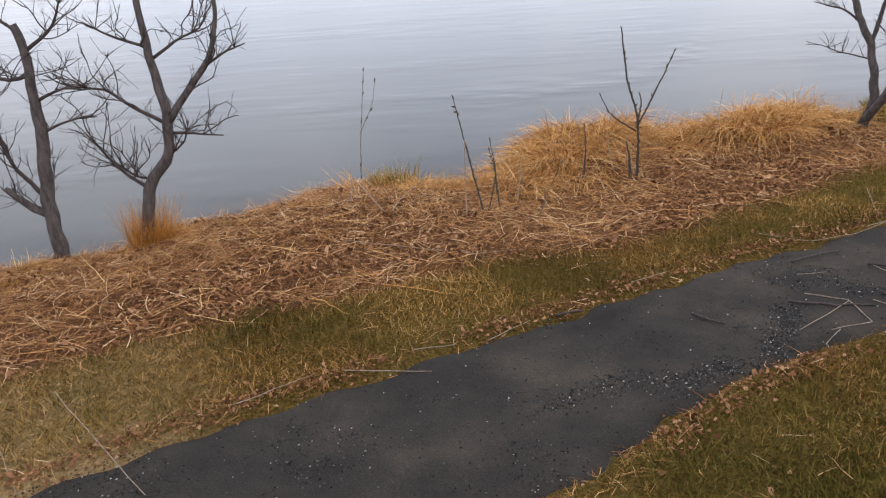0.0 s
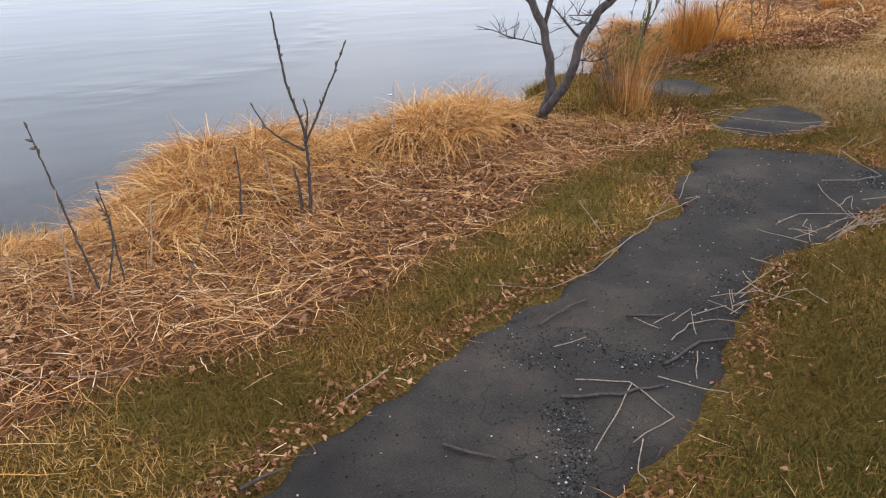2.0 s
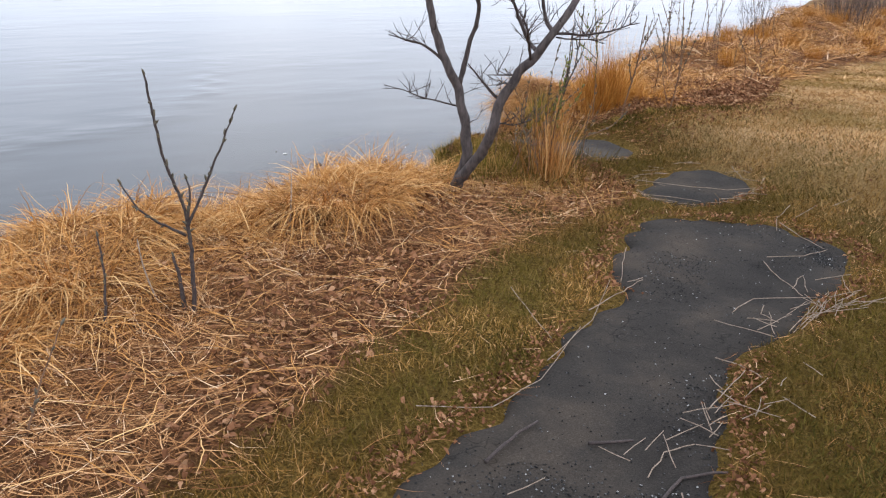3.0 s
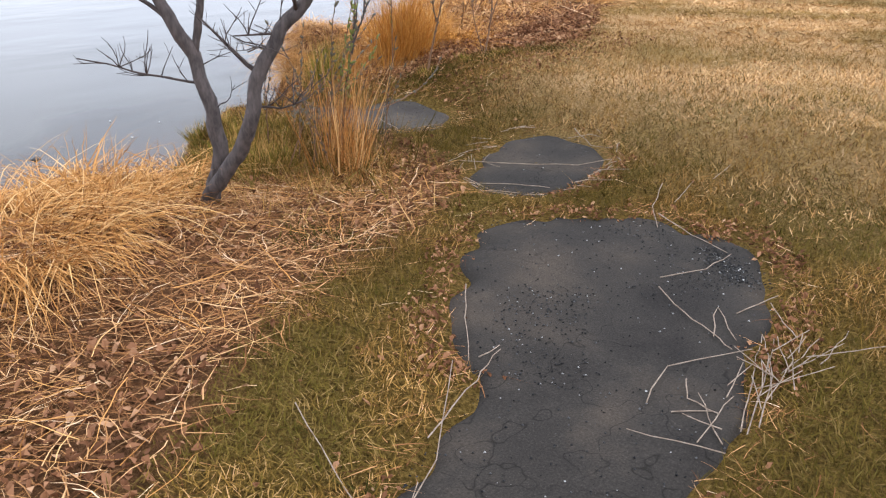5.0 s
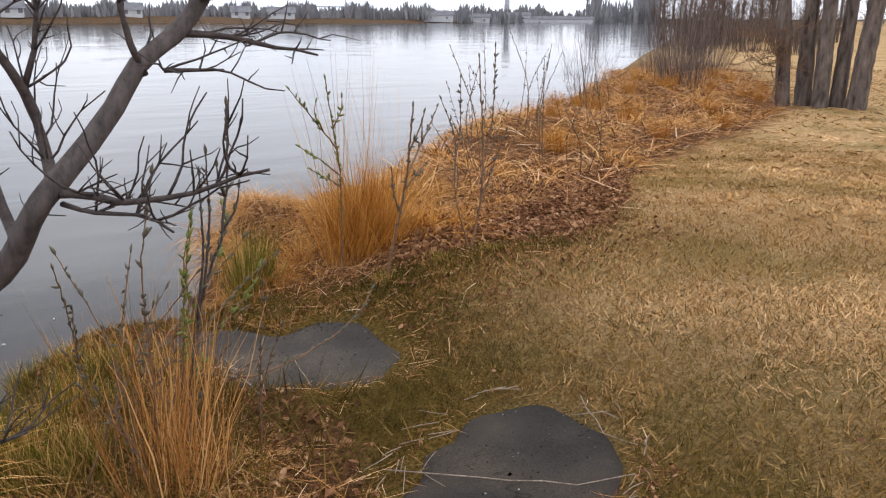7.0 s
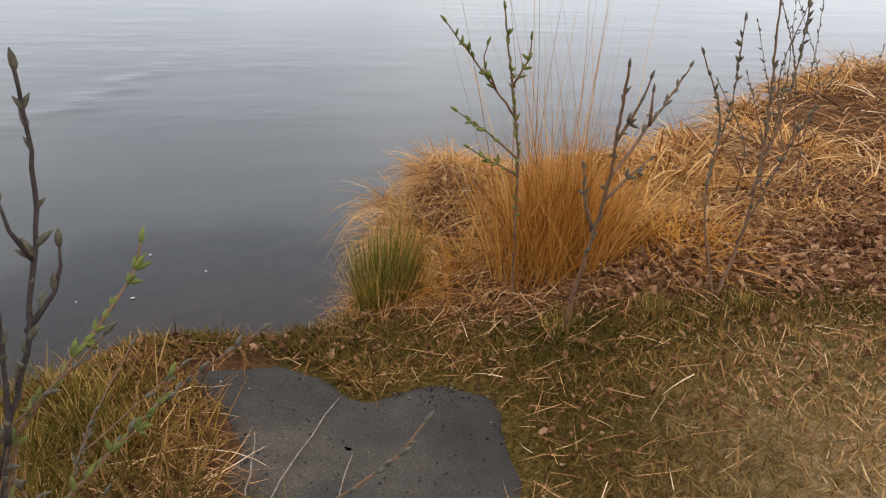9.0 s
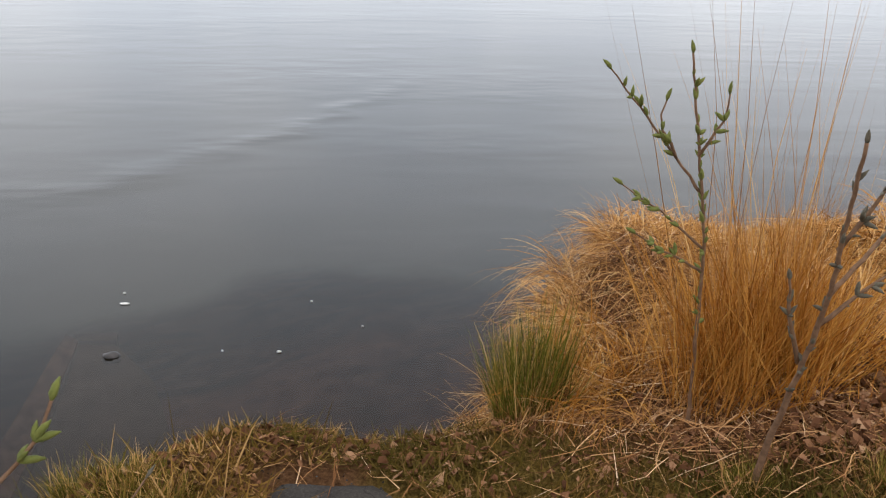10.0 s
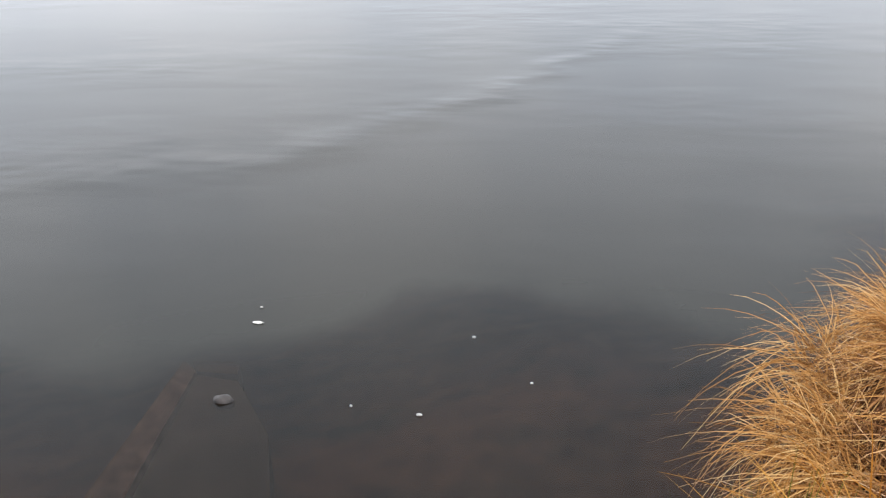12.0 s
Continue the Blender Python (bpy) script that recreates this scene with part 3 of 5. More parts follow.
small_tree("tree", (-1.93, Y), [([(-1.95, Y, -0.12), (-1.90, Y, 0.2), (-1.85, Y, 0.39), (-1.70, Y, 0.60), (-1.67, Y, 0.80), (-1.70, Y, 1.04), (-1.72, Y, 1.28), (-1.75, Y, 1.62), (-1.8, Y, 2.1)], 0.046, 0.011),
                                ([(-1.67, Y, 0.80), (-1.49, Y, 1.02), (-1.38, Y, 1.16), (-1.30, Y, 1.32), (-1.28, Y, 1.52), (-1.3, Y, 1.9)], 0.026, 0.008)],
           [([(-1.87, Y, 0.36), (-2.04, Y, 0.55), (-2.16, Y, 0.74)], 0.014, 0.004), ([(-1.69, Y, 0.79), (-1.90, Y, 0.91), (-2.12, Y, 1.03), (-2.33, Y, 1.04)], 0.014, 0.005),
            ([(-1.72, Y, 1.26), (-1.87, Y, 1.32), (-2.08, Y, 1.42)], 0.012, 0.004), ([(-1.70, Y, 1.20), (-1.55, Y, 1.29), (-1.40, Y, 1.36), (-1.33, Y, 1.46)], 0.012, 0.004),
            ([(-1.42, Y, 1.11), (-1.25, Y, 1.22), (-1.12, Y, 1.26)], 0.011, 0.004), ([(-1.66, Y, 0.73), (-1.43, Y, 0.70), (-1.34, Y, 0.69)], 0.011, 0.004),
            ([(-1.72, Y, 1.55), (-1.55, Y, 1.8), (-1.5, Y, 2.1)], 0.010, 0.004), ([(-1.72, Y, 0.58), (-1.60, Y, 0.66), (-1.55, Y, 0.8)], 0.009, 0.004),
            ([(-1.80, Y, 0.42), (-1.98, Y, 0.50), (-2.12, Y, 0.60)], 0.010, 0.003)],
           "leafless small tree with grey-brown bark and knobbly twigs", 0.42, 1.7)
small_tree("tree", (3.74, 7.32),
           [([(3.73, 7.33, -0.06), (3.72, 7.24, 0.10), (3.77, 7.06, 0.32), (3.78, 6.93, 0.53), (3.81, 6.90, 0.71), (3.88, 6.83, 0.88), (3.95, 6.74, 1.01), (4.02, 6.67, 1.14), (4.12, 6.67, 1.25), (4.22, 6.68, 1.36), (4.35, 6.67, 1.49), (4.42, 6.65, 1.62), (4.5, 6.6, 2.1)], 0.040, 0.013),
            ([(3.74, 7.34, -0.06), (3.75, 7.27, 0.10), (3.77, 7.22, 0.28), (3.75, 7.21, 0.51), (3.73, 7.24, 0.66), (3.71, 7.27, 0.78), (3.65, 7.30, 0.90), (3.62, 7.34, 1.04), (3.57, 7.38, 1.22), (3.5, 7.45, 1.8)], 0.042, 0.016),
            ([(3.72, 7.26, 0.76), (3.74, 7.24, 0.90), (3.76, 7.18, 1.10), (3.76, 7.12, 1.26), (3.69, 7.05, 1.41), (3.62, 7.0, 1.7)], 0.020, 0.008)],
           [([(4.04, 6.67, 1.15), (4.08, 6.52, 1.16), (4.11, 6.37, 1.165), (4.17, 6.20, 1.21), (4.23, 6.06, 1.254)], 0.010, 0.003), ([(4.05, 6.66, 1.13), (4.10, 6.50, 1.13), (4.13, 6.36, 1.12)], 0.006, 0.0025),
            ([(4.35, 6.67, 1.48), (4.48, 6.65, 1.465), (4.60, 6.65, 1.445), (4.72, 6.65, 1.425)], 0.010, 0.003), ([(4.30, 6.66, 1.40), (4.42, 6.60, 1.40)], 0.006, 0.003),
            ([(4.39, 6.64, 1.56), (4.52, 6.63, 1.57), (4.66, 6.62, 1.585), (4.82, 6.62, 1.60)], 0.011, 0.004), ([(4.26, 6.67, 1.39), (4.24, 6.67, 1.45), (4.22, 6.68, 1.51), (4.22, 6.70, 1.62)], 0.009, 0.004),
            ([(3.97, 6.73, 1.04), (4.00, 6.86, 1.07), (3.99, 6.94, 1.16), (3.93, 6.95, 1.27), (3.84, 6.91, 1.36), (3.78, 6.90, 1.46), (3.70, 6.90, 1.6)], 0.015, 0.005),
            ([(4.04, 6.68, 1.16), (4.07, 6.79, 1.20), (4.07, 6.83, 1.30), (4.03, 6.82, 1.41), (3.98, 6.81, 1.50), (3.93, 6.82, 1.66)], 0.016, 0.005),
            ([(4.05, 6.82, 1.36), (4.08, 6.80, 1.46), (4.09, 6.80, 1.60)], 0.008, 0.003),
            ([(3.93, 6.76, 0.98), (3.87, 6.71, 1.06), (3.77, 6.60, 1.11), (3.67, 6.50, 1.20), (3.60, 6.47, 1.27)], 0.011, 0.004), ([(3.80, 6.62, 1.10), (3.79, 6.66, 1.20), (3.73, 6.68, 1.31)], 0.008, 0.003),
            ([(3.82, 6.90, 0.71), (3.79, 6.96, 0.75), (3.74, 7.04, 0.83), (3.66, 7.10, 0.94)], 0.012, 0.004), ([(3.86, 6.86, 0.82), (3.82, 6.88, 0.83), (3.73, 6.87, 0.82)], 0.006, 0.003),
            ([(3.89, 6.83, 0.88), (3.78, 6.85, 0.88), (3.68, 6.83, 0.89)], 0.007, 0.003), ([(3.79, 6.92, 0.56), (3.87, 6.84, 0.55), (3.95, 6.78, 0.60)], 0.006, 0.003),
            ([(3.65, 7.30, 0.90), (3.53, 7.40, 1.02), (3.30, 7.50, 1.10)], 0.013, 0.004), ([(3.74, 7.26, 0.62), (3.57, 7.38, 0.67), (3.30, 7.50, 0.76)], 0.007, 0.0025)],
           "leafless two-stemmed small tree leaning over the bank", 0.24, 1.6)


# ---- saplings ----
def bud_mesh(mat):
    soup = Soup()
    tube(soup, [(0, 0, 0), (0, 0.05, 0.3), (0, 0.04, 0.65), (0, 0, 1)], [0.05, 0.17, 0.15, 0.03], 6)
    return soup.mesh("bud", mat)


BUDS = {m.name: bud_mesh(m) for m in (BUD, BUDGREEN)}


def sapling(base, stems, label, mat, bud_mat, r=0.008, buds=1.0, name="sapling", single=True):
    base = np.array([base[0], base[1], z_at(*base) - 0.03])
    ob = thing(name, base, label, "sapling", "saplings on the bank")
    for k, pts in enumerate(stems):
        pts = np.array(pts, float) - base
        thick = r if k == 0 else 0.68 * r
        line = resample(pts, 0.03)
        line[1:-1] += rng.normal(0, 0.0015, line[1:-1].shape)
        soup, bs = Soup(), Soup()
        tube(soup, line, [thick, thick * 0.42], 6, 0.1)
        length = np.linalg.norm(np.diff(line, axis=0), axis=1).sum()
        spots = []
        for _ in range(int(length * 26 * buds)):
            i = int(rng.uniform(0.35, 1) * (len(line) - 2))
            spots.append((line[i], turned((line[i + 1] - line[i]) / np.linalg.norm(line[i + 1] - line[i]) + 0.4 * rng.normal(0, 1, 3), 0.1), rng.uniform(0.018, 0.04)))
        end = line[-1] - line[-2]
        spots.append((line[-1] - end * 0.2, end / np.linalg.norm(end), 0.035))
        stem = part("stem", soup.mesh("stem", mat), ob)
        if single:
            for p, d, ln in spots:
                bud = part("bud", BUDS[bud_mat.name], stem)
                bud.matrix_local = Matrix.LocRotScale(Vector(p), Vector(d).to_track_quat("Z", "Y"), (ln, ln, ln))
        else:
            for p, d, ln in spots:
                tube(bs, [p, p + d * ln * 0.5, p + d * ln], [0.0018, 0.0050, 0.001], 5)
            tagged(part("bud_spray", bs.mesh("bud_spray", bud_mat), stem), kind="stuff")
    return ob


sapling((1.48, 6.09), [[(1.48, 6.09, -0.05), (1.48, 6.09, 0.46), (1.41, 6.12, 0.75), (1.36, 6.13, 1.12)], [(1.48, 6.09, 0.44), (1.57, 6.07, 0.63), (1.71, 6.03, 0.96)],
                       [(1.47, 6.09, 0.40), (1.30, 6.13, 0.52), (1.22, 6.14, 0.66)], [(1.48, 6.09, 0.47), (1.50, 6.09, 0.60), (1.49, 6.09, 0.66)]],
        "slim forked sapling with dark swollen buds", TWIG, BUD, 0.011)
sapling((1.45, 6.12), [[(1.45, 6.12, -0.05), (1.43, 6.12, 0.20), (1.41, 6.12, 0.30)]], "short broken grey sapling stub", TWIG, BUD, 0.014, 0.2, "stub")
sapling((1.08, 6.09), [[(1.07, 6.09, -0.05), (1.10, 6.08, 0.25), (1.09, 6.08, 0.46)]], "thin upright dead stem in straw", TWIG, BUD, 0.008, 0.6, "stub")
sapling((0.29, 5.49), [[(0.33, 5.49, -0.05), (0.29, 5.49, 0.12), (0.20, 5.51, 0.54), (0.14, 5.52, 0.82)], [(0.33, 5.50, 0.0), (0.40, 5.55, 0.3), (0.36, 5.5, 0.47)]], "thin leaning sapling with dark buds", TWIG, BUD, 0.007)
sapling((0.42, 5.55), [[(0.42, 5.55, -0.05), (0.40, 5.56, 0.3), (0.37, 5.55, 0.52)]], "thin dark upright shoot in straw", TWIG, BUD, 0.006)
sapling((0.62, 5.3), [[(0.62, 5.3, -0.05), (0.72, 5.35, 0.2), (0.82, 5.4, 0.38)]], "thin leaning reddish shoot", SHOOT, BUD, 0.005, 0.4)
sapling((-0.60, 6.55), [[(-0.60, 6.55, -0.2), (-0.57, 6.55, 0.3), (-0.50, 6.56, 0.88)], [(-0.57, 6.55, 0.40), (-0.46, 6.55, 0.62), (-0.42, 6.55, 0.80)]], "thin dry reed stalk standing at the water", SHOOT, BUD, 0.004, 0.3, "reed")
sapling((6.30, 8.70), [[(6.30, 8.70, 0.0), (6.27, 8.67, 0.45), (6.25, 8.65, 0.70), (6.20, 8.64, 0.95), (6.15, 8.63, 1.20)], [(6.26, 8.66, 0.66), (6.14, 8.68, 0.76), (6.02, 8.70, 0.84)],
                       [(6.23, 8.65, 0.82), (6.08, 8.68, 1.01), (5.96, 8.69, 1.15)], [(6.26, 8.66, 0.60), (6.15, 8.64, 0.66), (6.05, 8.64, 0.72)], [(6.20, 8.64, 0.93), (6.25, 8.63, 1.02), (6.26, 8.63, 1.10)], [(6.15, 8.66, 0.92), (6.10, 8.66, 1.02), (6.11, 8.66, 1.08)]],
        "willow sapling with green-grey buds in tall golden grass", SHOOT, BUDGREEN, 0.0068, 1.8)
sapling((6.38, 8.37), [[(6.37, 8.37, 0.05), (6.36, 8.36, 0.17), (6.38, 8.30, 0.45), (6.39, 8.24, 0.70), (6.37, 8.19, 0.90), (6.355, 8.15, 1.08)], [(6.39, 8.24, 0.70), (6.57, 8.33, 0.84), (6.70, 8.39, 0.95), (6.785, 8.43, 1.03)],
                       [(6.38, 8.22, 0.82), (6.43, 8.20, 0.93), (6.46, 8.18, 1.04)], [(6.38, 8.30, 0.50), (6.33, 8.28, 0.62), (6.30, 8.26, 0.74)], [(6.58, 8.33, 0.85), (6.57, 8.32, 0.97)], [(6.39, 8.26, 0.62), (6.50, 8.28, 0.70), (6.58, 8.30, 0.74)]],
        "branching willow sapling with grey-brown buds", SHOOT, BUD, 0.010, 1.3)
sapling((6.95, 8.32), [[(6.95, 8.32, 0.10), (7.08, 8.36, 0.42), (7.14, 8.40, 0.78), (7.11, 8.42, 1.30)], [(7.06, 8.36, 0.38), (7.14, 8.30, 0.70), (7.17, 8.24, 0.88)],
                       [(6.97, 8.33, 0.15), (6.95, 8.45, 0.55), (7.06, 8.52, 0.88), (7.06, 8.52, 1.18)], [(6.96, 8.46, 0.56), (7.02, 8.52, 0.82), (6.90, 8.52, 1.06)], [(7.10, 8.38, 0.55), (7.24, 8.42, 0.95), (7.28, 8.45, 1.36)]],
        "bushy willow shoots rising from straw", SHOOT, BUD, 0.008, 1.2)
for px, py, tall in ((8.7, 10.0, 1.0), (9.1, 10.2, 1.15), (10.3, 10.5, 1.0), (8.2, 9.5, 0.9), (10.9, 11.3, 1.1), (12.4, 11.6, 1.2), (9.7, 9.6, 0.9)):
    zz = z_at(px, py)
    shoots = []
    for _ in range(int(rng.integers(3, 6))):
        a, b, h = rng.normal(0, 0.10), rng.normal(0, 0.16), rng.uniform(0.6, 1.2) * tall
        shoots.append([(px + a, py + rng.normal(0, 0.08), zz - 0.04), (px + a * 1.6 + b * 0.3, py + rng.normal(0, 0.08), zz + h * 0.5), (px + a * 2 + b, py + rng.normal(0, 0.1), zz + h)])
    sapling((px, py), shoots, "thin willow shoots above tan grass", SHOOT, BUD, 0.0055, 0.8, single=False)
sapling((4.62, 7.34), [[(4.60, 7.34, -0.05), (4.63, 7.32, 0.30), (4.67, 7.30, 0.59), (4.705, 7.28, 0.716), (4.737, 7.25, 0.83), (4.758, 7.25, 0.953), (4.777, 7.25, 1.081), (4.77, 7.23, 1.253)],
                       [(4.68, 7.29, 0.62), (4.70, 7.26, 0.84), (4.696, 7.24, 0.984), (4.694, 7.24, 1.108)], [(4.66, 7.30, 0.55), (4.672, 7.25, 0.80), (4.655, 7.22, 0.94), (4.648, 7.20, 1.05)],
                       [(4.737, 7.25, 0.84), (4.79, 7.24, 0.92), (4.80, 7.23, 0.99)], [(4.76, 7.25, 0.96), (4.73, 7.24, 1.02), (4.725, 7.23, 1.07)]],
        "dark willow shoots by the landing", TWIG, BUD, 0.008, 0.75)
sapling((4.63, 7.38), [[(4.62, 7.38, -0.05), (4.66, 7.36, 0.50), (4.767, 7.36, 0.70), (4.849, 7.45, 0.764), (4.90, 7.53, 0.81), (4.92, 7.57, 0.86)], [(4.60, 7.36, 0.3), (4.62, 7.28, 0.60), (4.59, 7.22, 0.73), (4.60, 7.18, 0.90)],
                       [(4.6, 7.38, 0.1), (4.65, 7.36, 0.31), (4.82, 7.38, 0.50), (4.91, 7.38, 0.58), (4.95, 7.38, 0.66)], [(4.58, 7.3, 0.2), (4.54, 7.15, 0.6), (4.53, 7.10, 0.82), (4.55, 7.08, 0.95)]],
        "young shrub with green opening leaf buds", SHOOT, BUDGREEN, 0.006, 1.8)
sapling((4.55, 7.42), [[(4.55, 7.42, -0.05), (4.64, 7.40, 0.30), (4.89, 7.35, 0.27), (5.18, 7.35, 0.31), (5.37, 7.36, 0.39), (5.46, 7.38, 0.47)], [(4.5, 7.35, -0.05), (4.45, 7.2, 0.4), (4.40, 7.1, 0.8), (4.43, 7.05, 1.1)],
                       [(4.48, 7.4, 0.0), (4.6, 7.35, 0.5), (4.85, 7.3, 0.8)], [(4.5, 7.4, 0.0), (4.4, 7.4, 0.5), (4.3, 7.5, 0.8)], [(4.6, 7.5, 0.2), (4.9, 7.6, 0.45), (5.15, 7.6, 0.62)]],
        "wiry brown shrub among tall straw", SHOOT, BUD, 0.006, 0.8, "shrub")


# ---- tussocks of dry grass ----
def tussock_mesh(name, count, spread, length, width, lean, droop, mat, segs=4):
    r = spread * np.sqrt(rng.uniform(0, 1, count))
    a = rng.uniform(0, 6.283, count)
    base = np.stack([r * np.cos(a), r * np.sin(a), np.full(count, -0.04)], 1)
    b = a + rng.normal(0, 1.1, count)
    out = lean * rng.uniform(0.15, 1.0, count) * (0.4 + r / spread)
    way = np.stack([np.cos(b) * out, np.sin(b) * out, np.ones(count)], 1)
    way /= np.linalg.norm(way, axis=1)[:, None]
    v, f = blades(base, way, length * rng.uniform(0.45, 1.1, count), width * rng.uniform(0.6, 1.3, count), droop * rng.uniform(0.3, 1.2, count), segs, None, 0.10)
    return mesh_of(name, v, f, mat)


ARCH = [tussock_mesh("tussock", 460, 0.24, 0.54, 0.0052, 2.3, 1.05, STRAW, 5) for _ in range(4)]
TALL = [tussock_mesh("tussock", 380, 0.15, 0.66, 0.0040, 0.52, 0.22, GOLD, 4) for _ in range(3)]
THIN = [tussock_mesh("tussock", 150, 0.13, 0.80, 0.004, 0.75, 0.5, STRAW) for _ in range(2)]
SOD = [tussock_mesh("tuft", 380, 0.11, 0.32, 0.005, 0.5, 0.3, GREEN) for _ in range(3)]
FRESH = [tussock_mesh("tuft", 360, 0.075, 0.34, 0.0042, 0.34, 0.20, BLADE) for _ in range(3)]
GOLDARCH = [tussock_mesh("tussock", 420, 0.22, 0.56, 0.0048, 1.7, 0.9, GOLD, 5) for _ in range(2)]


def tussock(meshes, x, y, size, label, tall=1.0, dz=0.0, name="grass_tussock", group="dry grass tussocks"):
    ob = new(name, meshes[int(rng.integers(len(meshes)))])
    ob.matrix_world = Matrix.LocRotScale((x, y, z_at(x, y) + dz), Euler((rng.normal(0, 0.12), rng.normal(0, 0.12), rng.uniform(0, 6.28))), (size, size, size * tall))
    return tagged(ob, label, "grass", group)


def scatter(n, x0, x1, y0, y1, ok, gap):
    got = []
    for _ in range(n * 60):
        x, y = rng.uniform(x0, x1), rng.uniform(y0, y1)
        if all((x - a) ** 2 + (y - b) ** 2 > gap * gap for a, b in got):
            got.append((x, y))
            if len(got) == n * 12:
                break
    pts = np.array(got)
    return pts[ok(pts[:, 0], pts[:, 1])][:n]


bank = lambda lo, hi: (lambda x, y: (shore_distance(x, y) > lo) & (shore_distance(x, y) < hi) & (litter_at(x, y) > 0.2) & (path_distance(x, y) > 0.3))
for x, y in scatter(62, 0.45, 3.75, 6.1, 8.3, bank(0.03, 0.95), 0.16):
    tussock(ARCH, x, y, rng.uniform(0.85, 1.2), "bent tussock of long straw-coloured dead grass", 0.75)
for x, y in scatter(34, -4.0, 0.4, 4.0, 6.8, bank(0.02, 0.65), 0.18):
    tussock(ARCH, x, y, rng.uniform(0.5, 0.8), "low tussock of bent straw-coloured dead grass", 0.7)
for x, y in ((-1.96, 5.38), (-1.88, 5.47)):
    tussock(TALL, x, y, 0.66, "dry grass clump round a tree foot", 0.95)
for x, y in scatter(18, -3.6, 0.3, 4.2, 6.7, bank(-0.02, 0.3), 0.2):
    tussock(SOD if rng.uniform() < 0.4 else THIN, x, y, rng.uniform(0.35, 0.55), "thin standing blades at the water's edge")
for x, y in scatter(56, 5.95, 8.2, 8.9, 10.9, bank(0.16, 2.0), 0.19):
    tussock(ARCH, x, y, rng.uniform(0.62, 0.9), "bent tussock of golden dead grass over the water", 0.8)
for x, y in ((6.42, 8.82), (6.56, 8.78), (6.70, 8.86), (6.58, 8.94)):
    tussock(TALL, x, y, rng.uniform(0.95, 1.12), "tall upright golden dry grass clump", 1.0)
for x, y in ((6.98, 8.92), (7.08, 8.72), (6.25, 8.95), (6.15, 9.1)):
    tussock(GOLDARCH, x, y, rng.uniform(0.75, 0.95), "drooping golden dry grass beside an upright clump", 0.85)
for x, y in ((5.80, 9.05), (5.88, 9.00), (5.94, 9.08), (5.97, 8.96), (5.84, 8.94)):
    tussock(THIN, x, y, 0.55, "drooping straw blades round a green tuft", 0.9)
REED = [tussock_mesh("reeds", 42, 0.16, 1.25, 0.004, 0.22, 0.02, STRAW, 3) for _ in range(2)]
for x, y in ((6.50, 8.90), (6.70, 8.86), (6.60, 9.0)):
    tussock(REED, x, y, 1.0, "sparse tall reed stalks above golden grass", 1.0, 0.0, "reeds", "reeds")
LOOSE = [tussock_mesh("tussock", 250, 0.24, 0.54, 0.0085, 2.3, 1.0, STRAW, 3) for _ in range(4)]
for x, y in scatter(125, 7.0, 27.0, 8.6, 21.0, bank(0.1, 4.5), 0.40):
    upright = rng.uniform() < 0.18
    tussock(TALL if upright else LOOSE, x, y, rng.uniform(0.6, 0.8) if upright else rng.uniform(0.9, 1.35), "pale tan dead grass clump along the bank", 0.85)
STAND = [tussock_mesh("tussock", 62, 0.09, 0.86, 0.0046, 0.22, 0.08, STRAW, 5) for _ in range(2)]
for x, y in ((4.45, 7.22), (4.52, 7.16), (4.60, 7.20), (4.55, 7.30)):
    tussock(STAND, x, y, rng.uniform(0.85, 1.05), "thin stand of tall bleached grass stalks")
for x, y in ((4.36, 7.12), (4.6, 7.1), (4.3, 7.3), (4.68, 7.25)):
    tussock(ARCH, x, y, rng.uniform(0.5, 0.65), "low tangled straw round tall stalks", 0.7)
for x, y, s in ((4.18, 7.60, 0.9), (4.25, 7.75, 0.9), (4.30, 7.48, 0.8), (4.22, 7.9, 0.8), (4.36, 7.62, 0.8)):
    tussock(SOD, x, y, s, "green tuft behind a leaning tree", 0.9, 0.0, "grass_tuft", "green tufts")
for x, y, s in ((-0.28, 6.50, 1.25), (-0.05, 6.55, 1.3), (-0.4, 6.45, 0.9), (-2.95, 5.45, 0.9), (-1.55, 6.05, 0.6), (4.42, 8.0, 0.8), (4.35, 8.35, 0.8), (4.55, 8.2, 0.7), (4.5, 8.65, 0.6), (4.62, 7.95, 0.6)):
    tussock(SOD, x, y, s, "green tuft with dry blades at the water's edge", 1.0, 0.0, "grass_tuft", "green tufts")

for x, y, s in ((5.82, 8.97, 0.85), (5.88, 8.99, 0.95), (5.84, 9.04, 0.85), (5.91, 9.03, 0.9)):
    tussock(FRESH, x, y, s, "tall yellow-green tuft hanging over the water", 1.75, 0.0, "grass_tuft", "green tufts")
for x, y, s in ((4.62, 8.80, 0.45), (4.70, 8.90, 0.42), (4.86, 8.98, 0.38), (5.05, 9.02, 0.36), (5.22, 9.04, 0.42), (5.42, 9.05, 0.34), (5.58, 9.08, 0.40), (4.72, 8.35, 0.7), (4.84, 8.22, 0.55), (4.66, 8.58, 0.6), (4.80, 8.5, 0.5), (6.33, 8.36, 0.45), (6.68, 8.28, 0.4), (7.02, 8.22, 0.4)):
    tussock(SOD, x, y, s, "small olive grass tuft on the landing edge", 0.8, 0.0, "grass_tuft", "green tufts")

# ---- ground cover ----
def spread(n, x0, x1, y0, y1, chance):
    x, y = rng.uniform(x0, x1, n), rng.uniform(y0, y1, n)
    k = rng.uniform(0, 1, n) < chance(x, y)
    return x[k], y[k]


